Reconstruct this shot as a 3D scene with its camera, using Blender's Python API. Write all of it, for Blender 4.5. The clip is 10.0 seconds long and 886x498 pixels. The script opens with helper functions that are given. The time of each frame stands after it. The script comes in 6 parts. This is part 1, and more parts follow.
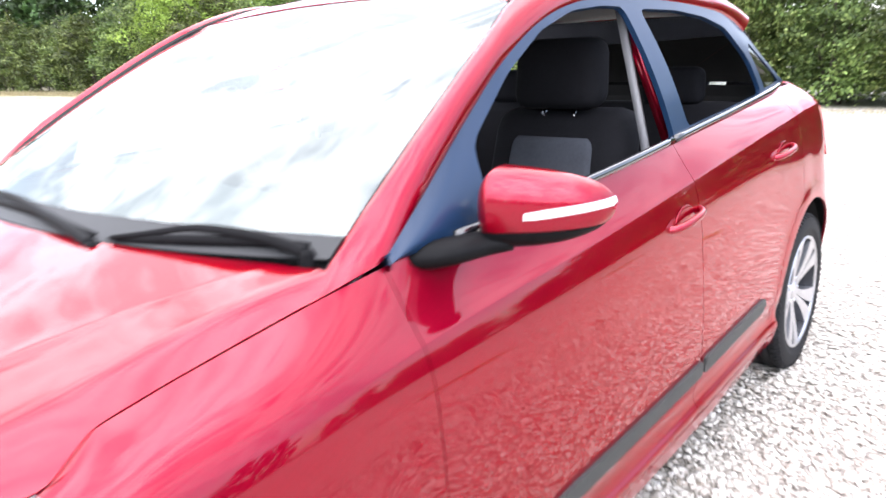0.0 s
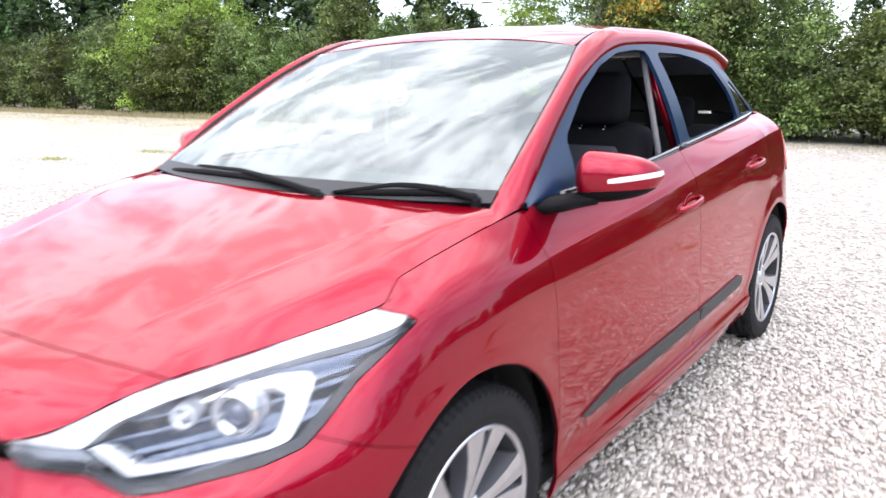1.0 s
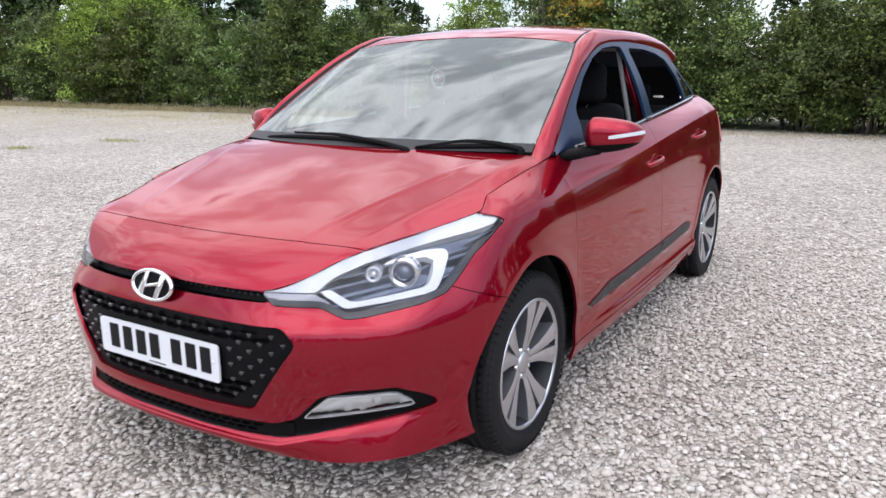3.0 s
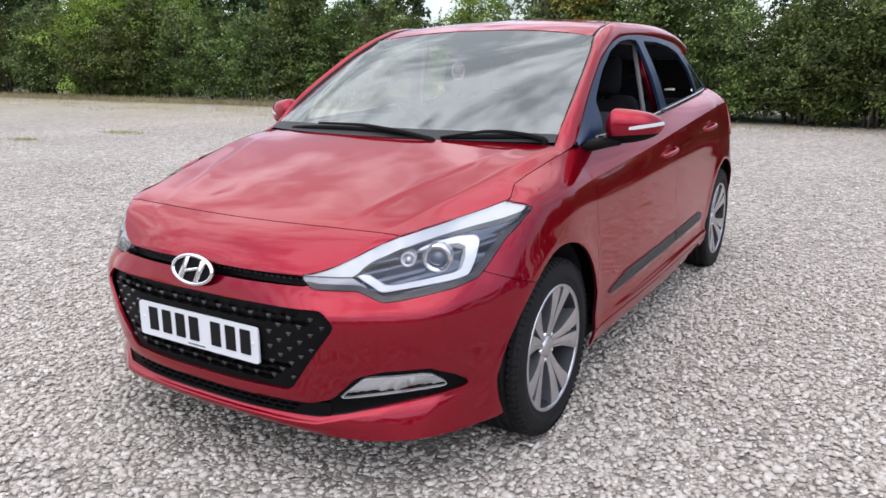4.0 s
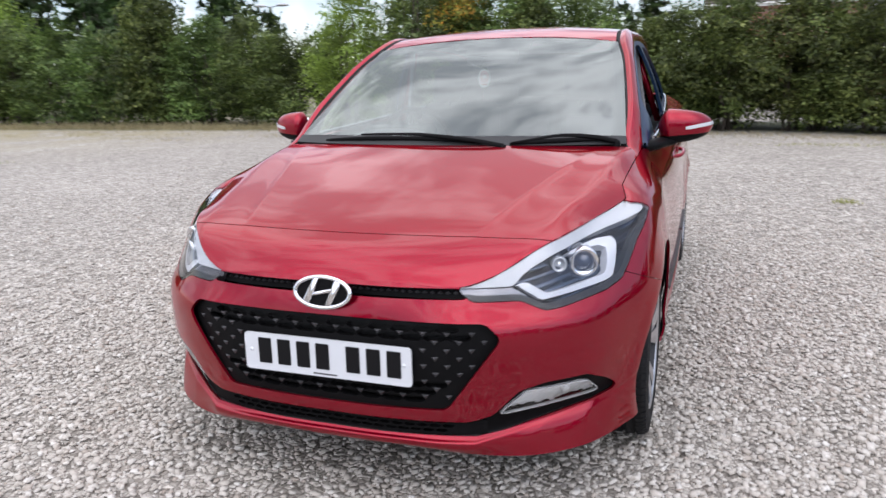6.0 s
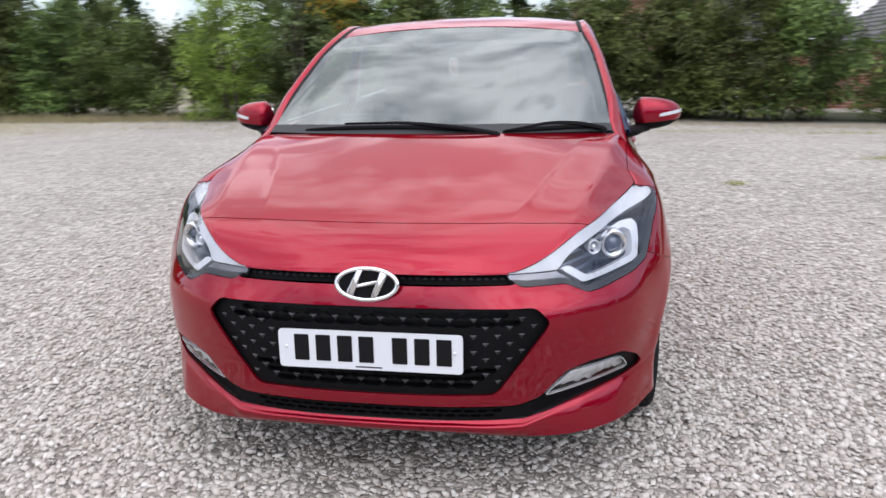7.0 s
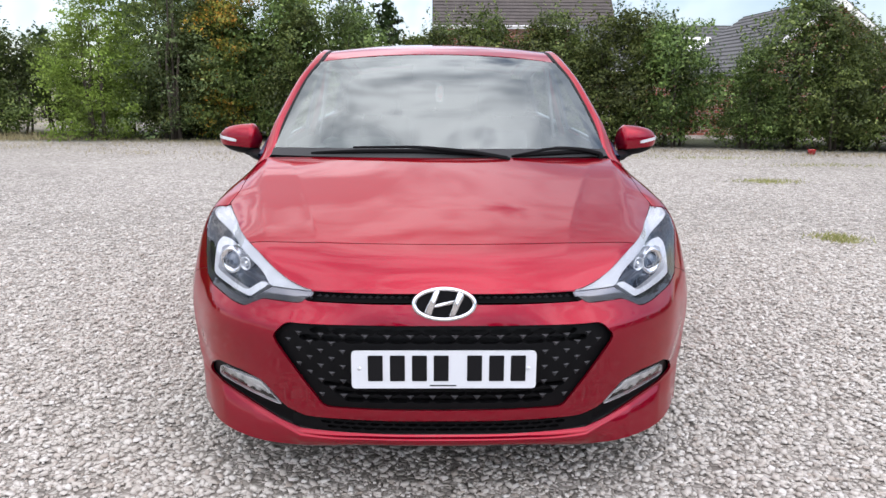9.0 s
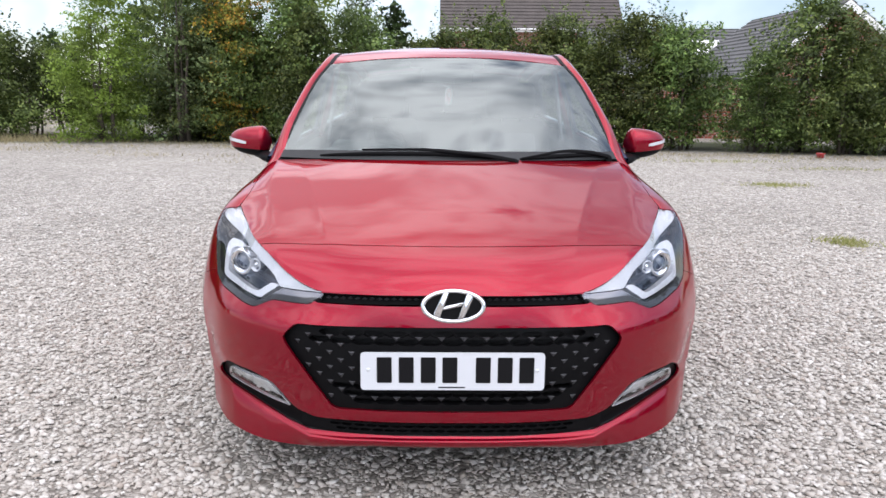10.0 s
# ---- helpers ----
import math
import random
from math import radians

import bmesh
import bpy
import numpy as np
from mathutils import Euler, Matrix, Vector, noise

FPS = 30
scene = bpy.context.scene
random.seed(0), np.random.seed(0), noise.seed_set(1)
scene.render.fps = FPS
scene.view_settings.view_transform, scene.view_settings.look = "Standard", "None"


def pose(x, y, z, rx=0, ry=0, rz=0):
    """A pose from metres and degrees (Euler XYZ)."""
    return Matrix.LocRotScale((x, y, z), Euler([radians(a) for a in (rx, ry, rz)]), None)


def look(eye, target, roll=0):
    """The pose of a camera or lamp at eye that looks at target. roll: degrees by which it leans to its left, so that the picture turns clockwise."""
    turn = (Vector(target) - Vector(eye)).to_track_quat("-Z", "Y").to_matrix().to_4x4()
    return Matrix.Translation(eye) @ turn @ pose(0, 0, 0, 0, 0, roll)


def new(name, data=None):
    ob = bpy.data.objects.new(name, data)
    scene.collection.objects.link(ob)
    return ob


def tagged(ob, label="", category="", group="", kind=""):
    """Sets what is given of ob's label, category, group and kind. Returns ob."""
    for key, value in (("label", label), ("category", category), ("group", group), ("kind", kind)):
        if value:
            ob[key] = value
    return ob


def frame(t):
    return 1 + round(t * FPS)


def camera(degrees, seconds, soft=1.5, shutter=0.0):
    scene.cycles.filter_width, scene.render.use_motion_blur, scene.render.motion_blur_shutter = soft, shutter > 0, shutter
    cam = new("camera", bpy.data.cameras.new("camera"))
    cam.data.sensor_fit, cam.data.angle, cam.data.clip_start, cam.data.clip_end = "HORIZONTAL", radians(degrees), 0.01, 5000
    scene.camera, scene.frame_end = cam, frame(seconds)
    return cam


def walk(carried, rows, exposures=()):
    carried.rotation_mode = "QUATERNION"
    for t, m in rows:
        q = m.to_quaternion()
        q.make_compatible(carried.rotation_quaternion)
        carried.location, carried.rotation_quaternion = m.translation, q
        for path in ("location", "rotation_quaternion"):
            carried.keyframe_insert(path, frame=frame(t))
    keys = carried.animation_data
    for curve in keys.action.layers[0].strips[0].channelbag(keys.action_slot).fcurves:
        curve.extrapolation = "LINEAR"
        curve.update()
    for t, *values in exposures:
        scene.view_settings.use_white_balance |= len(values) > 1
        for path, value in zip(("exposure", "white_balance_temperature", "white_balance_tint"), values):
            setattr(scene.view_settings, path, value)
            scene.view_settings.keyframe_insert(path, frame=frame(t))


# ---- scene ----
cam = camera(61.5, 10.0, soft=1.5, shutter=0.8)
PATH = [
    (0, (1.503, -0.43, 1.264), (0.275, 1.062, 0.749), -2.3),
    (0.5, (1.585, -0.81, 1.252), (0.408, 0.733, 0.77), -0.3),
    (1, (1.652, -1.206, 1.262), (0.491, 0.361, 0.817), -0.5),
    (1.5, (1.691, -1.53, 1.252), (0.58, 0.068, 0.793), -0.9),
    (2, (1.774, -1.803, 1.247), (0.718, -0.158, 0.823), -0.5),
    (2.5, (1.802, -1.986, 1.249), (0.771, -0.332, 0.801), -0.5),
    (4, (1.753, -2.22, 1.246), (0.739, -0.565, 0.763), -0.2),
    (4.5, (1.671, -2.249, 1.24), (0.553, -0.66, 0.765), -1.2),
    (5, (1.419, -2.318, 1.226), (0.447, -0.63, 0.773), -1.7),
    (6.5, (0.778, -2.597, 1.217), (0.254, -0.723, 0.753), -1.0),
    (7, (0.534, -2.648, 1.221), (0.201, -0.735, 0.743), -1.1),
    (7.5, (0.316, -2.741, 1.241), (0.172, -0.796, 0.796), -0.9),
    (8, (0.178, -2.781, 1.236), (0.094, -0.84, 0.762), 0.2),
    (8.5, (0.031, -2.772, 1.239), (0.033, -0.819, 0.805), 0.1),
    (9, (-0.04, -2.769, 1.24), (-0.005, -0.815, 0.816), 0.3),
    (9.5, (-0.047, -2.774, 1.24), (-0.008, -0.819, 0.819), 0.8),
    (10, (-0.047, -2.776, 1.24), (-0.03, -0.82, 0.823), 0.4),
]
EXPOSURE = [(t, stops, 6330, 16) for t, stops in ((0.0, 0.71), (0.5, 0.47), (1.0, 0.10), (1.5, -0.28), (2.0, -0.46), (2.5, -0.59), (4.0, -0.86), (4.5, -0.91), (5.0, -0.92), (6.5, -0.87), (7.5, -0.82), (8.5, -0.75), (10.0, -0.73))]
walk(cam, [(t, look(eye, target, roll)) for t, eye, target, roll in PATH], EXPOSURE)

# ---- sky and sun ----
SUN_EL, SUN_AZ = 52.0, 140.0   # degrees; azimuth clockwise from +y
world = bpy.data.worlds.new("sky")
scene.world = world
world.use_nodes = True
wt = world.node_tree
wt.nodes.clear()
w_out = wt.nodes.new("ShaderNodeOutputWorld")
w_bg = wt.nodes.new("ShaderNodeBackground")
w_sky = wt.nodes.new("ShaderNodeTexSky")
w_sky.sky_type, w_sky.sun_disc = "NISHITA", False
w_sky.dust_density, w_sky.ozone_density = .4, 1.6
w_sky.sun_elevation, w_sky.sun_rotation = radians(SUN_EL), radians(SUN_AZ)
w_co = wt.nodes.new("ShaderNodeTexCoord")
w_sep = wt.nodes.new("ShaderNodeSeparateXYZ")
wt.links.new(w_co.outputs["Generated"], w_sep.inputs[0])
w_up = wt.nodes.new("ShaderNodeMath")
w_up.operation = "MAXIMUM"
w_up.inputs[1].default_value = 0.40
wt.links.new(w_sep.outputs[2], w_up.inputs[0])
w_div = wt.nodes.new("ShaderNodeVectorMath")
w_div.operation = "DIVIDE"
w_cmb = wt.nodes.new("ShaderNodeCombineXYZ")
for k in range(3):
    wt.links.new(w_up.outputs[0], w_cmb.inputs[k])
wt.links.new(w_co.outputs["Generated"], w_div.inputs[0])
wt.links.new(w_cmb.outputs[0], w_div.inputs[1])
w_noise = wt.nodes.new("ShaderNodeTexNoise")
w_noise.inputs["Scale"].default_value = 2.3
w_noise.inputs["Detail"].default_value = 4.0
w_noise.inputs["Roughness"].default_value = 0.6
w_noise.inputs["Distortion"].default_value = 0.15
wt.links.new(w_div.outputs[0], w_noise.inputs["Vector"])
w_ramp = wt.nodes.new("ShaderNodeValToRGB")
w_ramp.color_ramp.elements[0].position, w_ramp.color_ramp.elements[1].position = 0.27, 0.40
wt.links.new(w_noise.outputs["Fac"], w_ramp.inputs[0])
w_shade = wt.nodes.new("ShaderNodeValToRGB")     # bright and grey parts of the clouds
w_shade.color_ramp.elements[0].position, w_shade.color_ramp.elements[0].color = 0.44, (26.0, 26.3, 27.0, 1)
w_shade.color_ramp.elements[1].position, w_shade.color_ramp.elements[1].color = 0.60, (12.0, 12.6, 13.6, 1)
wt.links.new(w_noise.outputs["Fac"], w_shade.inputs[0])
w_mix = wt.nodes.new("ShaderNodeMix")
w_mix.data_type = "RGBA"
# thinner cloud towards the skyline
w_low = wt.nodes.new("ShaderNodeMapRange")
w_low.inputs[1].default_value, w_low.inputs[2].default_value = 0.10, 0.50
w_low.inputs[3].default_value, w_low.inputs[4].default_value = 0.28, 1.0
wt.links.new(w_sep.outputs[2], w_low.inputs[0])
w_cov = wt.nodes.new("ShaderNodeMath")
w_cov.operation = "MULTIPLY"
wt.links.new(w_ramp.outputs[0], w_cov.inputs[0])
wt.links.new(w_low.outputs[0], w_cov.inputs[1])
# the cloud breaks up over the houses
w_side = wt.nodes.new("ShaderNodeVectorMath")
w_side.operation = "DOT_PRODUCT"
w_side.inputs[1].default_value = (0.80, 0.54, 0.25)
wt.links.new(w_co.outputs["Generated"], w_side.inputs[0])
w_open = wt.nodes.new("ShaderNodeMapRange")
w_open.interpolation_type = "SMOOTHSTEP"
w_open.inputs[1].default_value, w_open.inputs[2].default_value = 0.50, 0.85
w_open.inputs[3].default_value, w_open.inputs[4].default_value = 1.0, 0.40
wt.links.new(w_side.outputs["Value"], w_open.inputs[0])
w_thin = wt.nodes.new("ShaderNodeMath")
w_thin.operation = "MULTIPLY"
wt.links.new(w_cov.outputs[0], w_thin.inputs[0])
wt.links.new(w_open.outputs[0], w_thin.inputs[1])
wt.links.new(w_thin.outputs[0], w_mix.inputs[0])
w_blue = wt.nodes.new("ShaderNodeVectorMath")
w_blue.operation = "SCALE"
w_blue.inputs["Scale"].default_value = 1.7
wt.links.new(w_sky.outputs[0], w_blue.inputs[0])
wt.links.new(w_blue.outputs[0], w_mix.inputs[6])
wt.links.new(w_shade.outputs[0], w_mix.inputs[7])
# the cloud is brighter round the veiled sun
w_dot = wt.nodes.new("ShaderNodeVectorMath")
w_dot.operation = "DOT_PRODUCT"
w_dot.inputs[1].default_value = (math.sin(radians(SUN_AZ)) * math.cos(radians(SUN_EL)), math.cos(radians(SUN_AZ)) * math.cos(radians(SUN_EL)), math.sin(radians(SUN_EL)))
wt.links.new(w_co.outputs["Generated"], w_dot.inputs[0])
w_glow = wt.nodes.new("ShaderNodeMapRange")
w_glow.inputs[1].default_value, w_glow.inputs[2].default_value = 0.05, 0.75
w_glow.inputs[3].default_value, w_glow.inputs[4].default_value = 1.84, 2.65
wt.links.new(w_dot.outputs["Value"], w_glow.inputs[0])
w_scale = wt.nodes.new("ShaderNodeVectorMath")
w_scale.operation = "SCALE"
wt.links.new(w_mix.outputs[2], w_scale.inputs[0])
wt.links.new(w_glow.outputs[0], w_scale.inputs["Scale"])
wt.links.new(w_scale.outputs[0], w_bg.inputs[0])
w_bg.inputs[1].default_value = 0.081
wt.links.new(w_bg.outputs[0], w_out.inputs[0])

sun = new("sun", bpy.data.lights.new("sun", "SUN"))
sun.data.energy, sun.data.angle, sun.data.color = 0.8, radians(70), (1.0, 0.95, 0.88)
az, el = radians(SUN_AZ), radians(SUN_EL)
sun.matrix_world = look((40 * math.sin(az) * math.cos(el), 40 * math.cos(az) * math.cos(el), 40 * math.sin(el)), (0, 0, 0))

# ---- materials ----
def mat(name, color, rough=0.5, metal=0.0, **kw):
    """Principled material with optional two-scale noise on colour (vary) and relief (bump, scale)."""
    m = bpy.data.materials.new(name)
    m.use_nodes = True
    nt = m.node_tree
    b = nt.nodes["Principled BSDF"]
    b.inputs["Base Color"].default_value = (*color, 1)
    b.inputs["Roughness"].default_value = rough
    b.inputs["Metallic"].default_value = metal
    for key, socket in (("coat", "Coat Weight"), ("coat_rough", "Coat Roughness"), ("ior", "IOR"), ("trans", "Transmission Weight"),
                        ("spec", "Specular IOR Level"), ("sheen", "Sheen Weight")):
        if key in kw:
            b.inputs[socket].default_value = kw[key]
    vary, bump, scale = kw.get("vary", 0), kw.get("bump", 0), kw.get("scale", 20)
    if vary or bump:
        co = nt.nodes.new("ShaderNodeTexCoord")
        big, fine = nt.nodes.new("ShaderNodeTexNoise"), nt.nodes.new("ShaderNodeTexNoise")
        big.inputs["Scale"].default_value, fine.inputs["Scale"].default_value = scale * 0.12, scale
        big.inputs["Detail"].default_value, fine.inputs["Detail"].default_value = 4, 6
        for n in (big, fine):
            nt.links.new(co.outputs["Object"], n.inputs["Vector"])
        if vary:
            mul = nt.nodes.new("ShaderNodeMath")
            mul.operation = "ADD"
            nt.links.new(big.outputs["Fac"], mul.inputs[0])
            nt.links.new(fine.outputs["Fac"], mul.inputs[1])
            hsv = nt.nodes.new("ShaderNodeHueSaturation")
            hsv.inputs["Color"].default_value = (*color, 1)
            rng = nt.nodes.new("ShaderNodeMapRange")
            rng.inputs[1].default_value, rng.inputs[2].default_value = 0.6, 1.4
            rng.inputs[3].default_value, rng.inputs[4].default_value = 1 - vary, 1 + vary
            nt.links.new(mul.outputs[0], rng.inputs[0])
            nt.links.new(rng.outputs[0], hsv.inputs["Value"])
            nt.links.new(hsv.outputs[0], b.inputs["Base Color"])
        if bump:
            bp = nt.nodes.new("ShaderNodeBump")
            bp.inputs["Strength"].default_value, bp.inputs["Distance"].default_value = bump, kw.get("dist", 0.002)
            nt.links.new(fine.outputs["Fac"], bp.inputs["Height"])
            nt.links.new(bp.outputs[0], b.inputs["Normal"])
    return m


def glass_mat(name, tint, rough=0.0, ior=1.45, shine=(1, 1, 1)):
    """Thin pane: clear tinted see-through with a mirror coat by Fresnel."""
    m = bpy.data.materials.new(name)
    m.use_nodes = True
    nt = m.node_tree
    nt.nodes.clear()
    out, mix = nt.nodes.new("ShaderNodeOutputMaterial"), nt.nodes.new("ShaderNodeMixShader")
    tr, gl, fr = nt.nodes.new("ShaderNodeBsdfTransparent"), nt.nodes.new("ShaderNodeBsdfGlossy"), nt.nodes.new("ShaderNodeFresnel")
    tr.inputs[0].default_value = (*tint, 1)
    gl.inputs["Roughness"].default_value = rough
    gl.inputs["Color"].default_value = (*shine, 1)
    fr.inputs[0].default_value = ior
    nt.links.new(fr.outputs[0], mix.inputs[0])
    nt.links.new(tr.outputs[0], mix.inputs[1])
    nt.links.new(gl.outputs[0], mix.inputs[2])
    nt.links.new(mix.outputs[0], out.inputs[0])
    return m


def paint_mat():
    """Metallic red car paint: flake base under a clear coat, with a little dust."""
    m = mat("red_paint", (0.262, 0.0015, 0.0155), 0.30, 0.8, coat=1.0, coat_rough=0.015, ior=1.45, spec=0.0)
    nt = m.node_tree
    b = nt.nodes["Principled BSDF"]
    b.inputs["Coat IOR"].default_value = 1.43
    b.inputs["Specular Tint"].default_value = (1.0, 0.26, 0.36, 1)
    co = nt.nodes.new("ShaderNodeTexCoord")
    flake = nt.nodes.new("ShaderNodeTexVoronoi")
    flake.inputs["Scale"].default_value = 900
    nt.links.new(co.outputs["Object"], flake.inputs["Vector"])
    dust = nt.nodes.new("ShaderNodeTexNoise")
    dust.inputs["Scale"].default_value, dust.inputs["Detail"].default_value = 3.0, 8
    nt.links.new(co.outputs["Object"], dust.inputs["Vector"])
    hsv = nt.nodes.new("ShaderNodeHueSaturation")
    hsv.inputs["Color"].default_value = (0.262, 0.0015, 0.0155, 1)
    rng = nt.nodes.new("ShaderNodeMapRange")
    rng.inputs[3].default_value, rng.inputs[4].default_value = 0.85, 1.2
    nt.links.new(flake.outputs["Color"], rng.inputs[0])
    nt.links.new(rng.outputs[0], hsv.inputs["Value"])
    nt.links.new(hsv.outputs[0], b.inputs["Base Color"])
    rr = nt.nodes.new("ShaderNodeMapRange")
    rr.inputs[3].default_value, rr.inputs[4].default_value = 0.005, 0.05
    nt.links.new(dust.outputs["Fac"], rr.inputs[0])
    nt.links.new(rr.outputs[0], b.inputs["Coat Roughness"])
    return m


RED = paint_mat()
BLACK = mat("black_plastic", (0.0055, 0.0055, 0.006), 0.5, spec=0.06, vary=0.3, bump=0.15, scale=300)
GLOSS = mat("gloss_black", (0.012, 0.013, 0.015), 0.08, coat=0.6, coat_rough=0.02)
# black film; the blue sky it mirrors is tinted into the base colour
FRAME = mat("sky_tinted_black_film", (0.006, 0.020, 0.050), 0.4, coat=0.2, coat_rough=0.12, spec=0.2)
STUD = mat("grille_stud_plastic", (0.055, 0.055, 0.058), 0.35, coat=0.4)
SEAM = mat("dark_underbody", (0.006, 0.006, 0.006), 0.9)
RUBBER = mat("tyre_rubber", (0.010, 0.010, 0.011), 0.7, spec=0.2, vary=0.35, bump=0.2, scale=60)
ALLOY = mat("machined_alloy", (0.54, 0.54, 0.56), 0.28, 0.9, vary=0.1, scale=40)
ALLOY_DARK = mat("dark_barrel", (0.030, 0.031, 0.035), 0.55, 0.3, spec=.3)
ALLOY_GREY = mat("grey_wheel_paint", (0.24, 0.25, 0.275), 0.32, 0.7)
MOULDING = mat("grey_rubbing_strip", (0.028, 0.031, 0.030), 0.55, spec=0.4, vary=0.15, scale=60)
CHROME = mat("chrome", (0.8, 0.8, 0.82), 0.06, 1.0)
SILVER = mat("silver_trim", (0.78, 0.80, 0.83), 0.25, 0.55)
WHITE_LENS = mat("frosted_white_lens", (0.60, 0.62, 0.65), 0.25, coat=1.0, coat_rough=0.02)
LAMP_DARK = mat("lamp_bezel", (0.09, 0.105, 0.14), 0.16, 0.9)
LAMP_SILVER = mat("lamp_bracket", (0.80, 0.82, 0.86), 0.35, 0.12)
INDICATOR_GREY = mat("indicator_reflector", (0.26, 0.26, 0.28), 0.25, 0.7)
LAMP_TRIM = mat("lamp_lower_trim", (0.035, 0.036, 0.04), 0.4, 0.0, spec=0.3)
FOG_BOWL = mat("fog_reflector", (0.95, 0.95, 0.95), 0.30, 0.15)
REFLECTOR = mat("lamp_reflector", (0.78, 0.79, 0.81), 0.18, 0.8)
PLATE = mat("plate_white", (0.62, 0.64, 0.67), 0.35, coat=0.2)
INK = mat("plate_black", (0.008, 0.008, 0.009), 0.4, spec=0.12)
FABRIC = mat("black_seat_cloth", (0.009, 0.009, 0.011), 0.9, vary=0.2, bump=0.15, scale=120, spec=0.15)
FABRIC_GREY = mat("grey_seat_cloth", (0.055, 0.060, 0.072), 0.9, vary=0.15, bump=0.15, scale=120, spec=.2)
DASH = mat("dashboard_plastic", (0.11, 0.115, 0.118), 0.6, vary=0.08, scale=30)
LINER = mat("headlining_cloth", (0.5, 0.5, 0.49), 0.95, vary=0.08, scale=80)
BEIGE = mat("pale_pillar_trim", (0.20, 0.20, 0.21), 0.7)
GLASS = glass_mat("windscreen_glass", (0.58, 0.68, 0.65), ior=2.35, shine=(.93, 1.0, .97))
SIDE_GLASS = glass_mat("tinted_side_glass", (0.35, 0.37, 0.37), ior=1.5)
LENS = glass_mat("clear_lamp_lens", (0.95, 0.96, 0.97), ior=1.42)
BULB_BLUE = mat("projector_lens", (0.05, 0.07, 0.12), 0.03, 0.0, coat=1.0, ior=1.7)
MIRROR = mat("mirror_glass", (0.9, 0.9, 0.9), 0.01, 1.0)
COWL = mat("cowl_plastic", (0.016, 0.017, 0.018), 0.5, spec=0.35, vary=0.15, scale=90)
TAIL_RED = mat("red_tail_lens", (0.35, 0.01, 0.01), 0.1, coat=1.0)


# ---- mesh helpers ----
def obj(name, bm, material, parent=None, label="", smooth=True):
    me = bpy.data.meshes.new(name)
    if smooth:
        for f in bm.faces:
            f.smooth = True
    bm.to_mesh(me)
    bm.free()
    me.materials.append(material)
    ob = new(name, me)
    if parent:
        ob.parent = parent
    if label:
        ob["label"] = label
    return ob


def part(name, bm, material, parent, label="", smooth=True):
    return obj(name, bm, material, parent, label, smooth)


def raw(name, verts, faces, material, parent=None, label="", smooth=True, normals=None):
    me = bpy.data.meshes.new(name)
    me.from_pydata([tuple(v) for v in verts], [], [tuple(f) for f in faces])
    if smooth:
        me.polygons.foreach_set("use_smooth", [True] * len(me.polygons))
    if normals is not None:
        me.normals_split_custom_set_from_vertices([tuple(n) for n in normals])
    me.materials.append(material)
    me.update()
    ob = new(name, me)
    if parent:
        ob.parent = parent
    if label:
        ob["label"] = label
    return ob


def dense(P, m):
    """Interpolate the points P (k, n, 3) along the first axis with chord-length Hermite curves, m steps between neighbours."""
    P = np.asarray(P, float)
    h = np.maximum(np.linalg.norm(P[1:] - P[:-1], axis=2), 1e-6)[..., None]
    s = (P[1:] - P[:-1]) / h
    d = np.zeros_like(P)
    d[1:-1] = (h[:-1] * s[1:] + h[1:] * s[:-1]) / (h[:-1] + h[1:])
    d[0], d[-1] = 1.5 * s[0] - 0.5 * d[1], 1.5 * s[-1] - 0.5 * d[-2]
    rows = []
    for k in range(len(P) - 1):
        for i in range(m):
            t = i / m
            a, b = (1 + 2 * t) * (1 - t) ** 2, t * (1 - t) ** 2
            c, e = t * t * (3 - 2 * t), t * t * (t - 1)
            rows.append(a * P[k] + b * h[k] * d[k] + c * P[k + 1] + e * h[k] * d[k + 1])
    rows.append(P[-1])
    return np.array(rows)


def curve3(pts, m=12):
    return dense(np.array(pts, float)[:, None, :], m)[:, 0]


def sheet(G, flip=False):
    """A triangle surface of the grid G (r, c, 3): places, normals and corners."""
    r, c = G.shape[:2]
    du = np.gradient(G, axis=1)
    dv = np.gradient(G, axis=0)
    n = np.cross(du, dv)
    n /= np.maximum(np.linalg.norm(n, axis=2, keepdims=True), 1e-9)
    if flip:
        n = -n
    i = np.arange(r * c).reshape(r, c)
    a, b, cc, d = i[:-1, :-1].ravel(), i[:-1, 1:].ravel(), i[1:, 1:].ravel(), i[1:, :-1].ravel()
    T = np.concatenate([np.stack([a, b, cc], 1), np.stack([a, cc, d], 1)])
    if flip:
        T = T[:, ::-1]
    return G.reshape(-1, 3), n.reshape(-1, 3), T


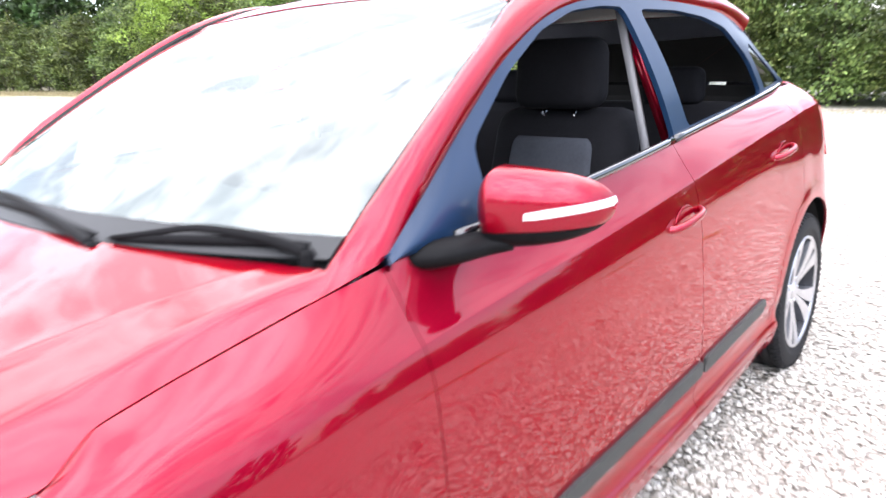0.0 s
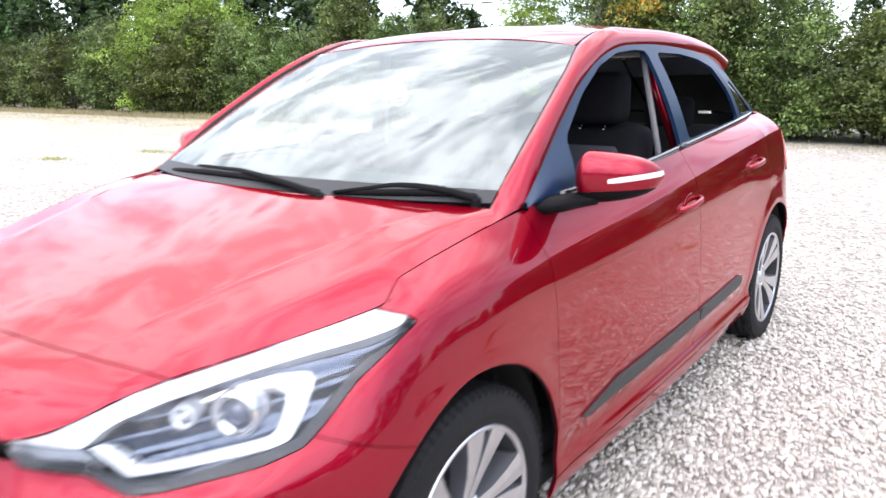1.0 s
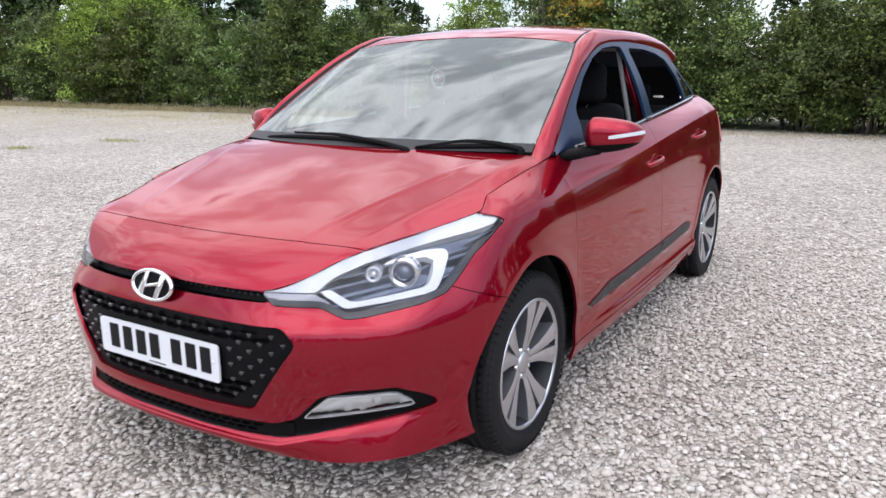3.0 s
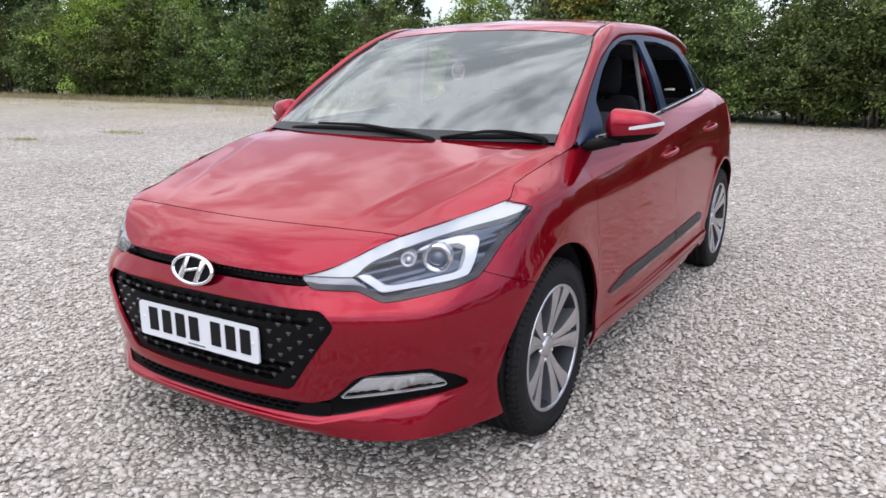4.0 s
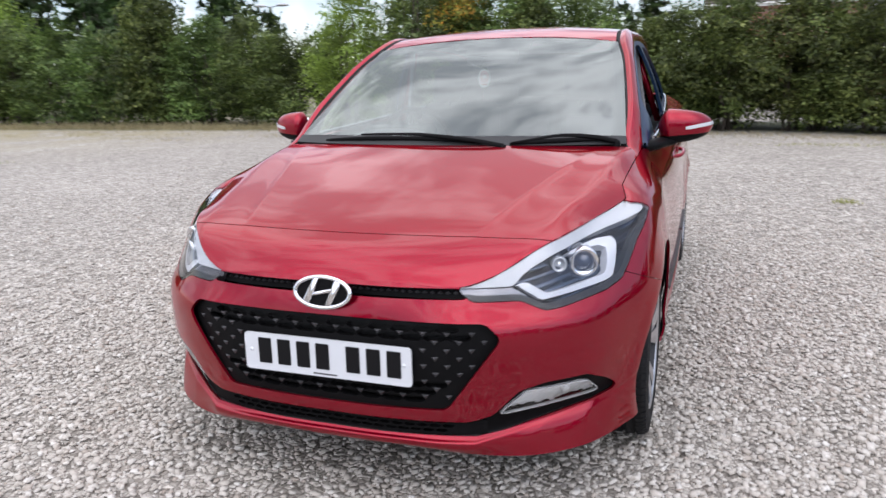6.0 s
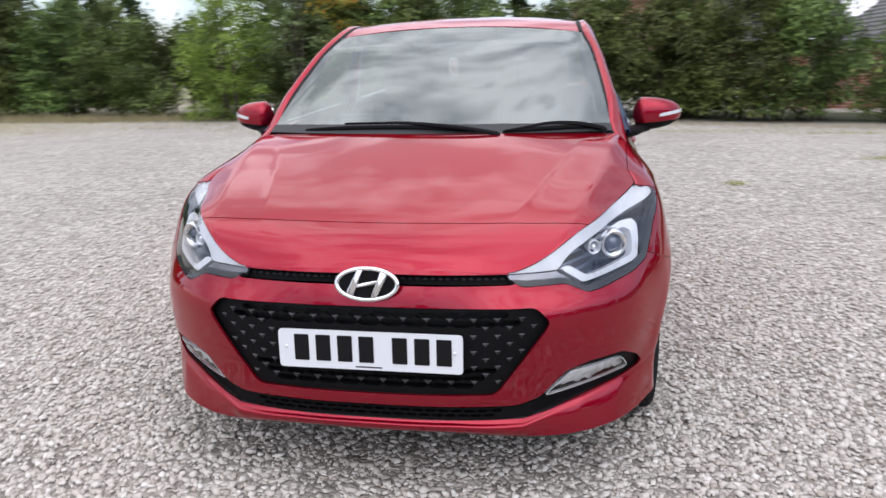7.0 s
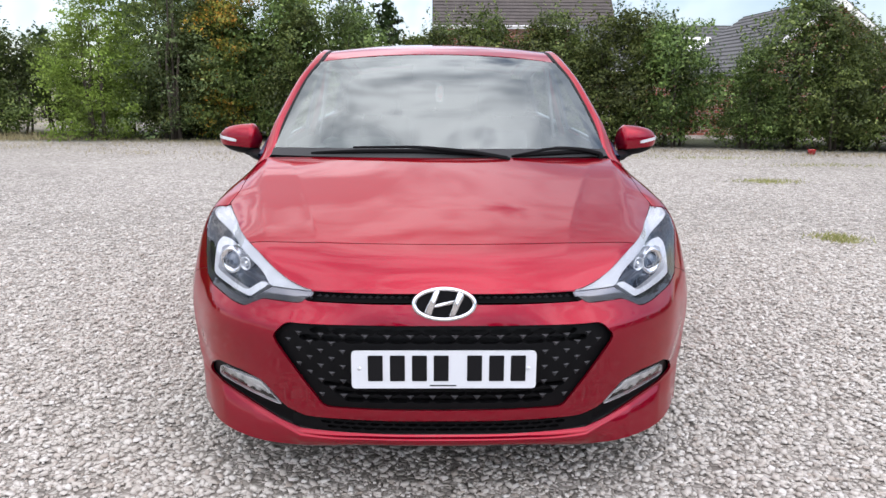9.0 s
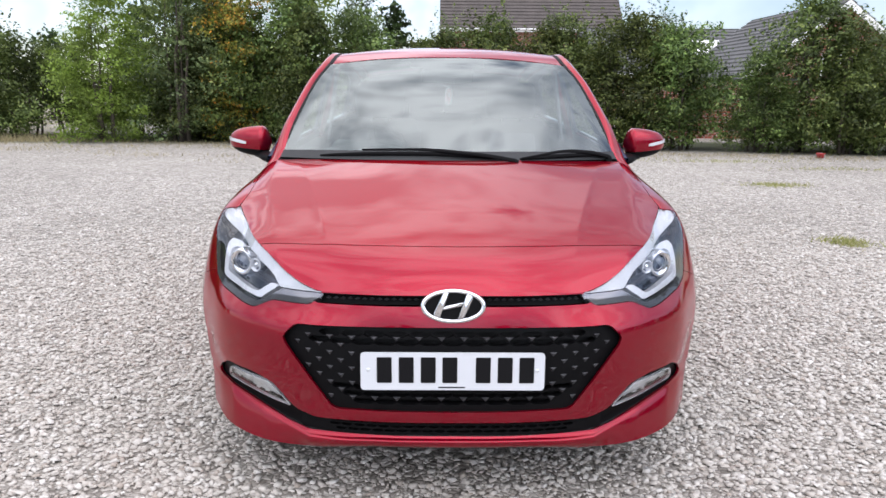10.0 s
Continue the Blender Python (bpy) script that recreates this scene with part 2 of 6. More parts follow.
def clip(S, f):
    """Cut the surface S along f = 0, with f given at its corners: the side where f > 0."""
    V, N, T = S
    f = np.where(np.abs(f) < 1e-7, 1e-7, f)
    pos = f > 0
    cnt = pos[T].sum(1)
    keep = [tuple(t) for t in T[cnt == 3]]
    newv, newn, cache = [], [], {}

    def mid(p, q):
        key = (min(p, q), max(p, q))
        if key not in cache:
            t = f[p] / (f[p] - f[q])
            newv.append(V[p] + t * (V[q] - V[p]))
            newn.append(N[p] + t * (N[q] - N[p]))
            cache[key] = len(V) + len(newv) - 1
        return cache[key]
    for t in T[(cnt == 1) | (cnt == 2)]:
        if pos[t].sum() == 1:
            k = int(np.argmax(pos[t]))
            a, b, c = t[k], t[(k + 1) % 3], t[(k + 2) % 3]
            keep.append((a, mid(a, b), mid(a, c)))
        else:
            k = int(np.argmin(pos[t]))
            a, b, c = t[k], t[(k + 1) % 3], t[(k + 2) % 3]
            p, q = mid(a, b), mid(a, c)
            keep.append((p, b, c))
            keep.append((p, c, q))
    if not keep:
        return np.zeros((0, 3)), np.zeros((0, 3)), np.zeros((0, 3), int)
    VV = np.concatenate([V, np.array(newv).reshape(-1, 3)])
    NN = np.concatenate([N, np.array(newn).reshape(-1, 3)])
    TT = np.array(keep)
    used = np.unique(TT)
    back = np.full(len(VV), -1)
    back[used] = np.arange(len(used))
    return VV[used], NN[used] / np.maximum(np.linalg.norm(NN[used], axis=1, keepdims=True), 1e-9), back[TT]


def inside(pts, poly):
    """Signed distance of 2D points to a closed polygon, positive inside."""
    p, q = np.asarray(pts, float), np.asarray(poly, float)
    d = np.full(len(p), 1e9)
    odd = np.zeros(len(p), bool)
    for a, b in zip(q, np.roll(q, -1, axis=0)):
        e = b - a
        t = np.clip(((p - a) @ e) / max(e @ e, 1e-12), 0, 1)
        d = np.minimum(d, np.linalg.norm(p - a - t[:, None] * e, axis=1))
        cross = ((a[1] > p[:, 1]) != (b[1] > p[:, 1]))
        with np.errstate(divide="ignore", invalid="ignore"):
            xx = a[0] + (p[:, 1] - a[1]) / (b[1] - a[1]) * e[0] if b[1] != a[1] else np.full(len(p), 1e9)
        odd ^= cross & (p[:, 0] < xx)
    return np.where(odd, d, -d)


def soft_poly(poly, r=0.02, n=4):
    """The polygon with its corners rounded over r."""
    q, out = np.asarray(poly, float), []
    for a, b, c in zip(np.roll(q, 1, axis=0), q, np.roll(q, -1, axis=0)):
        la, lc = np.linalg.norm(a - b), np.linalg.norm(c - b)
        p0, p1 = b + (a - b) / la * min(r, la * 0.45), b + (c - b) / lc * min(r, lc * 0.45)
        for i in range(n + 1):
            t = i / n
            out.append((1 - t) ** 2 * p0 + 2 * t * (1 - t) * b + t * t * p1)
    return np.array(out)


def flip_x(S):
    V, N, T = S
    return V * (-1, 1, 1), N * (-1, 1, 1), T[:, ::-1]


def join(*parts):
    V, N, T, k = [], [], [], 0
    for v, n, t in parts:
        V.append(v), N.append(n), T.append(t + k)
        k += len(v)
    return np.concatenate(V), np.concatenate(N), np.concatenate(T)


def moved(S, d):
    """The surface shifted d metres along its normals."""
    return S[0] + S[1] * d, S[1], S[2]


def fresh_normals(V, N, T):
    """Normals of the moved corners V, on the side of the old normals N."""
    face_n = np.cross(V[T[:, 1]] - V[T[:, 0]], V[T[:, 2]] - V[T[:, 0]])
    VN = np.zeros_like(V)
    for c in range(3):
        np.add.at(VN, T[:, c], face_n)
    return VN * np.sign((VN * N).sum(1, keepdims=True)) / np.maximum(np.linalg.norm(VN, axis=1, keepdims=True), 1e-12)


def skin(name, S, material, parent=None, label="", thick=0.008):
    """A panel: the surface S, with its edges turned in by thick."""
    V, N, T = S
    edges = {}
    for t in T:
        for a, b in ((t[0], t[1]), (t[1], t[2]), (t[2], t[0])):
            key = (min(a, b), max(a, b))
            edges[key] = None if key in edges else (a, b)
    rim = [e for e in edges.values() if e]
    VV, NN, F = list(V), list(N), [tuple(t) for t in T]
    if thick and rim:
        low = {}
        for a, b in rim:
            for p in (a, b):
                if p not in low:
                    low[p] = (len(VV), len(VV) + 1)
                    VV.append(V[p]), VV.append(V[p] - N[p] * thick)
                    NN.append(N[p]), NN.append(N[p])
        for a, b in rim:
            n = np.cross(V[b] - V[a], N[a])
            n /= max(np.linalg.norm(n), 1e-9)
            for p in (a, b):
                for q in low[p]:
                    NN[q] = n
            F.append((low[a][0], low[a][1], low[b][1], low[b][0]))
    return raw(name, VV, F, material, parent, label, normals=NN)


def lathe(bm, profile, n=48, axis="x", centre=(0, 0, 0)):
    """Turn the profile, rows of (along, radius), about an axis."""
    rings = []
    for a, r in profile:
        ring = []
        for i in range(n):
            t = 2 * math.pi * i / n
            c, s = r * math.cos(t), r * math.sin(t)
            p = {"x": (a, c, s), "y": (c, a, s), "z": (c, s, a)}[axis]
            ring.append(bm.verts.new(Vector(p) + Vector(centre)))
        rings.append(ring)
    for p, q in zip(rings, rings[1:]):
        for i in range(n):
            bm.faces.new((p[i], p[(i + 1) % n], q[(i + 1) % n], q[i]))
    return rings


def tube(bm, pts, r, n=10, close=True):
    """A round bar along the points; r one radius or one for each point."""
    pts = [Vector(p) for p in pts]
    rings = []
    for i, p in enumerate(pts):
        d = (pts[min(i + 1, len(pts) - 1)] - pts[max(i - 1, 0)]).normalized()
        u = d.orthogonal().normalized() if i == 0 else (rings_u - d * rings_u.dot(d)).normalized()
        rings_u = u
        w = d.cross(u)
        rr = r[i] if hasattr(r, "__len__") else r
        rings.append([bm.verts.new(p + (u * math.cos(2 * math.pi * k / n) + w * math.sin(2 * math.pi * k / n)) * rr) for k in range(n)])
    for p, q in zip(rings, rings[1:]):
        for i in range(n):
            bm.faces.new((p[i], p[(i + 1) % n], q[(i + 1) % n], q[i]))
    if close:
        bm.faces.new(rings[0][::-1]), bm.faces.new(rings[-1])
    return rings


def box(bm, lo, hi, bevel=0.0, seg=2):
    g = bmesh.ops.create_cube(bm, size=1.0)["verts"]
    for v in g:
        for k in range(3):
            v.co[k] = lo[k] if v.co[k] < 0 else hi[k]
    if bevel:
        es = list({e for v in g for e in v.link_edges})
        bmesh.ops.bevel(bm, geom=es, offset=bevel, segments=seg, profile=0.5, affect="EDGES")
    return g


def slab(bm, poly, y0, y1, plane="xz"):
    """A polygon pushed from depth y0 to y1."""
    def at(p, d):
        return {"xz": (p[0], d, p[1]), "yz": (d, p[0], p[1]), "xy": (p[0], p[1], d)}[plane]
    a, b = [bm.verts.new(at(p, y0)) for p in poly], [bm.verts.new(at(p, y1)) for p in poly]
    bm.faces.new(a), bm.faces.new(b[::-1])
    for i in range(len(a)):
        j = (i + 1) % len(a)
        bm.faces.new((a[j], a[i], b[i], b[j]))
    bmesh.ops.recalc_face_normals(bm, faces=bm.faces[:])


def empty(name, label, category, group="", loc=(0, 0, 0)):
    ob = new(name)
    ob.location = loc
    return tagged(ob, label, category, group)

# ---- the car: nose towards -y, front axle at y = 0, its left side at +x ----
car = empty("hatchback_car", "bright red metallic five-door hatchback parked on pale gravel, side windows down", "car")
AXLE_F, AXLE_R, HUB = 0.015, 2.57, 0.308
ARCH_F = -0.004

# lengthwise lines of the lower body from the middle of the nose round to the middle of the tail: bottom edge up to the belt
STATIONS_FRONT = {}
STATIONS_FRONT["A"] = [(0, -0.765, 0.216), (0.22, -0.757, 0.215), (0.42, -0.730, 0.204), (0.57, -0.660, 0.191), (0.69, -0.568, 0.195), (0.769, -0.445, 0.201), (0.808, -0.345, 0.206)]
STATIONS_FRONT["a"] = [(0, -0.796, 0.242), (0.22, -0.787, 0.241), (0.42, -0.748, 0.235), (0.575, -0.640, 0.264), (0.697, -0.535, 0.291), (0.775, -0.425, 0.318), (0.815, -0.338, 0.335)]
STATIONS_FRONT["B"] = [(0, -0.797, 0.249), (0.22, -0.788, 0.248), (0.42, -0.747, 0.243), (0.58, -0.630, 0.275), (0.70, -0.526, 0.302), (0.777, -0.42, 0.330), (0.818, -0.335, 0.35)]
STATIONS_FRONT["b"] = [(0, -0.785, 0.256), (0.22, -0.776, 0.255), (0.42, -0.736, 0.251), (0.58, -0.622, 0.284), (0.702, -0.519, 0.312), (0.782, -0.415, 0.343), (0.823, -0.332, 0.37)]
STATIONS_FRONT["C"] = [(0, -0.785, 0.325), (0.22, -0.777, 0.325), (0.42, -0.737, 0.33), (0.585, -0.652, 0.36), (0.708, -0.545, 0.388), (0.786, -0.42, 0.42), (0.83, -0.328, 0.43)]
STATIONS_FRONT["D"] = [(0, -0.79, 0.44), (0.22, -0.783, 0.44), (0.42, -0.755, 0.445), (0.58, -0.675, 0.46), (0.712, -0.555, 0.475), (0.79, -0.425, 0.49), (0.836, -0.325, 0.5)]
STATIONS_FRONT["E"] = [(0, -0.79, 0.56), (0.22, -0.783, 0.56), (0.42, -0.76, 0.565), (0.58, -0.672, 0.572), (0.71, -0.545, 0.58), (0.783, -0.42, 0.59), (0.836, -0.315, 0.6)]
STATIONS_FRONT["F"] = [(0, -0.772, 0.63), (0.22, -0.765, 0.632), (0.42, -0.722, 0.635), (0.585, -0.637, 0.62), (0.695, -0.515, 0.63), (0.764, -0.4, 0.66), (0.826, -0.29, 0.68)]
STATIONS_FRONT["S"] = [(0.0, -0.762, 0.655), (0.22, -0.756, 0.656), (0.41, -0.718, 0.652), (0.59, -0.6, 0.695), (0.694, -0.45, 0.725), (0.759, -0.32, 0.765), (0.806, -0.19, 0.805)]
STATIONS_FRONT["s"] = [(0.0, -0.755, 0.667), (0.22, -0.75, 0.667), (0.4, -0.716, 0.662), (0.59, -0.575, 0.735), (0.689, -0.4, 0.768), (0.75, -0.27, 0.8), (0.795, -0.165, 0.825)]
STATIONS_FRONT["G"] = [(0, -0.745, 0.685), (0.22, -0.742, 0.684), (0.385, -0.715, 0.678), (0.588, -0.546, 0.777), (0.692, -0.30, 0.815), (0.742, -0.166, 0.839), (0.723, -0.102, 0.874)]
# the flank: y, then x and z on each line
FLANK_Y = (0.0, 0.40, 1.0, 1.6, 2.15, 2.57, 2.90)
FLANK = {}
FLANK["A"] = [(0.831, 0.2), (0.831, 0.2), (0.835, 0.2), (0.831, 0.2), (0.819, 0.21), (0.815, 0.22), (0.786, 0.25)]
FLANK["a"] = [(0.840, 0.278), (0.846, 0.264), (0.850, 0.260), (0.846, 0.264), (0.837, 0.27), (0.828, 0.28), (0.806, 0.312)]
FLANK["B"] = [(0.843, 0.3), (0.844, 0.285), (0.852, 0.28), (0.848, 0.285), (0.839, 0.29), (0.83, 0.3), (0.808, 0.33)]
FLANK["b"] = [(0.847, 0.32), (0.842, 0.3), (0.842, 0.295), (0.838, 0.3), (0.832, 0.305), (0.834, 0.32), (0.812, 0.35)]
FLANK["C"] = [(0.852, 0.42), (0.849, 0.4), (0.852, 0.4), (0.848, 0.4), (0.840, 0.405), (0.842, 0.42), (0.818, 0.43)]
FLANK["D"] = [(0.858, 0.52), (0.851, 0.52), (0.853, 0.52), (0.849, 0.525), (0.843, 0.53), (0.848, 0.53), (0.821, 0.53)]
FLANK["E"] = [(0.859, 0.60), (0.849, 0.60), (0.850, 0.605), (0.846, 0.61), (0.840, 0.62), (0.845, 0.62), (0.816, 0.63)]
FLANK["F"] = [(0.851, 0.70), (0.842, 0.70), (0.843, 0.71), (0.838, 0.73), (0.830, 0.75), (0.828, 0.765), (0.799, 0.78)]
FLANK["S"] = [(0.830, 0.812), (0.814, 0.840), (0.813, 0.879), (0.806, 0.927), (0.795, 0.968), (0.782, 0.995), (0.750, 1.01)]
FLANK["s"] = [(0.817, 0.836), (0.802, 0.856), (0.801, 0.896), (0.794, 0.944), (0.782, 0.985), (0.768, 1.012), (0.732, 1.026)]
FLANK["G"] = [(0.727, 0.895), (0.744, 0.955), (0.757, 0.989), (0.735, 1.022), (0.705, 1.052), (0.672, 1.075), (0.632, 1.085)]
TAIL_Y = {"A": 3.20, "a": 3.23, "B": 3.235, "b": 3.235, "C": 3.235, "D": 3.23, "E": 3.22, "F": 3.20, "S": 3.16, "s": 3.15, "G": 3.10}


def level(k):
    front, flank, ty = STATIONS_FRONT[k], FLANK[k], TAIL_Y[k]
    pts = list(front) + [(x, y, z) for y, (x, z) in zip(FLANK_Y, flank)]
    x, z = flank[-1]
    pts += [(x * 0.86, ty - 0.10, z), (0.35, ty - 0.01, z), (0.0, ty, z)]
    x1, y1, z1 = pts[1]
    return [(-x1, y1, z1)] + pts          # mirrored first neighbour keeps the nose square to the middle


MU = 14
LINES = "AaBbCDEFSsG"
LV = np.array([level(k) for k in LINES])                      # lines, stations, 3
LU = dense(LV.transpose(1, 0, 2), MU)[MU:]                    # along the car
# the wing's upper edge turns a corner at the lamp's tip, the chin's crease at its knee
u_ = np.arange((LV.shape[1] - 2) * MU + 1) / MU


def crisp(k, weight):
    straight = np.concatenate([LV[k][i] + np.outer(np.arange(MU) / MU, LV[k][i + 1] - LV[k][i]) for i in range(1, LV.shape[1] - 1)] + [LV[k][-1:]])
    LU[:, k] += weight[:, None] * (straight - LU[:, k])


crisp(len(LINES) - 1, np.clip(u_ - 3.5, 0, 1) * np.clip(7.6 - u_, 0, 1) * .9)
for k in (1, 2, 3):
    crisp(k, np.clip(u_ - 1.2, 0, 1) * np.clip(4.8 - u_, 0, 1) * .85)
GRID = dense(LU.transpose(1, 0, 2), 9)                        # and up its side
# the flank rounds inwards below its crease
k0, k1 = LINES.index("F") * 9, LINES.index("S") * 9
w_ = np.clip((np.arange(GRID.shape[1]) / MU - 6.0), 0, 1)[None, :, None] * .9
f_ = (np.arange(10) / 9)[:, None, None]
GRID[k0:k1 + 1] += w_ * (GRID[k0] * (1 - f_) + GRID[k1] * f_ + .024 * f_ * (1 - f_) * np.array((1, 0, 0)) - GRID[k0:k1 + 1])
# flared arch lips
for cy in (ARCH_F, AXLE_R):
    rr = np.hypot(GRID[..., 1] - cy, GRID[..., 2] - HUB)
    GRID[..., 0] += np.where(GRID[..., 0] > .6, 0.006 * np.exp(-((rr - 0.375) / 0.035) ** 2), 0)
BODY = sheet(GRID)
if BODY[1][np.argmax(BODY[0][:, 0])][0] < 0:
    BODY = sheet(GRID, True)

ARCH = 0.366


def diag(S):
    return np.stack([(S[0][:, 0] + S[0][:, 1]) * 0.70711, S[0][:, 2]], 1)


def front_xz(S):
    return np.stack([S[0][:, 0], S[0][:, 2]], 1)


def side_yz(S):
    return np.stack([S[0][:, 1], S[0][:, 2]], 1)


GAP = 0.0022
body = BODY
for cy in (ARCH_F, AXLE_R):
    body = clip(body, np.where(body[0][:, 0] > .4, np.hypot(body[0][:, 1] - cy, body[0][:, 2] - HUB) - ARCH + .16 * np.where(body[0][:, 1] < 0, np.clip(HUB + .02 - body[0][:, 2], 0, .2), 0), 1.0))
hull = body                                                     # for the dark lining behind the gaps

HEADLAMP = soft_poly([(-.247, .668), (-.205, .715), (.03, .85), (.30, .875), (.372, .838), (.440, .828), (.466, .815), (.440, .803), (.346, .743), (.283, .679), (.250, .650), (.178, .631), (.015, .611), (-.036, .608), (-.10, .639), (-.222, .640)], .010)
GRILLE = soft_poly([(-.6, .592), (.452, .588), (.494, .545), (.345, .337), (-.6, .333)], .018)
SLIM = soft_poly([(-.6, .675), (.372, .673), (.400, .652), (.388, .645), (-.6, .645)], .005)
LOWER = soft_poly([(-.6, .303), (.40, .301), (.462, .319), (.532, .392), (.60, .410), (.695, .411), (.735, .380), (.760, .342), (.752, .330), (.70, .316), (.58, .290), (.489, .268), (.42, .259), (-.6, .262)], .012)
FOG = soft_poly([(.468, .319), (.543, .389), (.672, .392), (.690, .386), (.709, .346), (.702, .339), (.59, .330)], .006)

a = inside(diag(body), HEADLAMP)
a = np.where(body[0][:, 1] < 0.05, a, -1.0)
lamp_skin = clip(body, a)
body = clip(body, -a - GAP)


def notch(poly):
    global body
    f = np.where(body[0][:, 1] < -.3, inside(front_xz(body), poly), -1.0)
    cutout = clip(body, f)
    body = clip(body, -f)
    return cutout


notch(GRILLE)
notch(SLIM)
lower_skin = notch(LOWER)
dg = diag(body)
seam = np.where(dg[:, 0] > .20, .663 - .339 * (dg[:, 0] - .27) - dg[:, 1], .3)
seam = np.minimum(seam, -.20 - body[0][:, 1])
bumper_skin = clip(body, seam - GAP / 2)
body = clip(body, -seam - GAP / 2)


def strip_y(S, lo, hi):
    y = S[0][:, 1]
    return np.minimum(y - lo, hi - y)


SEAM_A, SEAM_B, SEAM_C = 0.352, 1.440, 2.46
fender = clip(body, strip_y(body, -1, SEAM_A - GAP / 2))
upper = clip(body, body[0][:, 2] - .262)
sill_skin = clip(clip(body, .258 - body[0][:, 2]), strip_y(clip(body, .258 - body[0][:, 2]), SEAM_A, 2.30))
door_f = clip(upper, strip_y(upper, SEAM_A + GAP / 2, SEAM_B - GAP / 2))


def rear_edge(S):
    """Forward of the rear door's trailing edge, which rounds the wheel arch."""
    y, z = S[0][:, 1], S[0][:, 2]
    return np.minimum(SEAM_C - y, np.hypot(y - AXLE_R, z - HUB) - (ARCH + .045))


rest = clip(upper, upper[0][:, 1] - (SEAM_B + GAP / 2))
door_r = clip(rest, rear_edge(rest) - GAP / 2)
quarter = clip(rest, -rear_edge(rest) - GAP / 2)

skin("front_bumper", join(bumper_skin, flip_x(bumper_skin)), RED, car)
for side in (1, -1):
    s = (lambda S: S) if side == 1 else flip_x
    skin("front_wing", s(fender), RED, car)
    skin("front_door", s(door_f), RED, car)
    skin("rear_door", s(door_r), RED, car)
    skin("rear_quarter", s(quarter), RED, car)
    skin("sill", s(sill_skin), RED, car)
lining = moved(hull, -0.012)
lining = clip(lining, np.maximum(-lining[0][:, 1] - .30, np.maximum(lining[0][:, 1] - .30, .2 - 0 * lining[0][:, 1])))
lining = clip(lining, np.maximum(lining[0][:, 1] + .12, .60 - lining[0][:, 2]))
lamp_cut = np.where(lining[0][:, 1] < .05, inside(diag(lining), HEADLAMP), -1.0)
lining = clip(lining, -lamp_cut)
for poly in (GRILLE, SLIM, LOWER):
    lining = clip(lining, -np.where(lining[0][:, 1] < -.3, inside(front_xz(lining), poly), -1.0))
skin("body_lining", join(lining, flip_x(lining)), SEAM, car, thick=0)

# bonnet and nose panel: a crowned sheet between the middle line and the wing edge
edge = GRID[-1]
n_b = 0
while edge[n_b][1] < 0.295:
    n_b += 1
edge = edge[:n_b]
spine = curve3([(0, -.745, .685), (0, -.715, .728), (0, -.67, .757), (0, -.60, .783), (0, -.40, .842), (0, -.15, .905), (0, .13, .972)], 20)
tt = np.linspace(0, 1, 90)
# start the wing edge at the headlamp's inner end: the first stretch is the nose's lower edge
lead = int(np.argmin(np.abs(edge[:, 0] - 0.385)))
nose_low = edge[:lead + 1]
side_e = edge[lead:]
ae = np.concatenate([[0], np.cumsum(np.linalg.norm(np.diff(side_e, axis=0), axis=1))])
asp = np.concatenate([[0], np.cumsum(np.linalg.norm(np.diff(spine, axis=0), axis=1))])
E3 = np.stack([np.interp(tt, ae / ae[-1], side_e[:, k]) for k in range(3)], 1)
M3 = np.stack([np.interp(tt, asp / asp[-1], spine[:, k]) for k in range(3)], 1)
ww = np.linspace(0, .9962, 120)
BON = np.zeros((90, 120, 3))
nl = np.concatenate([[0], np.cumsum(np.linalg.norm(np.diff(nose_low, axis=0), axis=1))])
NL = np.stack([np.interp(ww / ww[-1], nl / nl[-1], nose_low[:, k]) for k in range(3)], 1)
# the bonnet is nearly flat out to a fold, and falls from there to the wing and the lamp
fold_y = np.linspace(-.74, .30, 400)


def eased(ys, vs):
    ker = np.exp(-np.linspace(-2, 2, 61) ** 2)
    v = np.interp(fold_y, ys, vs)
    return np.convolve(np.pad(v, 30, mode="reflect", reflect_type="odd"), ker / ker.sum(), mode="valid")


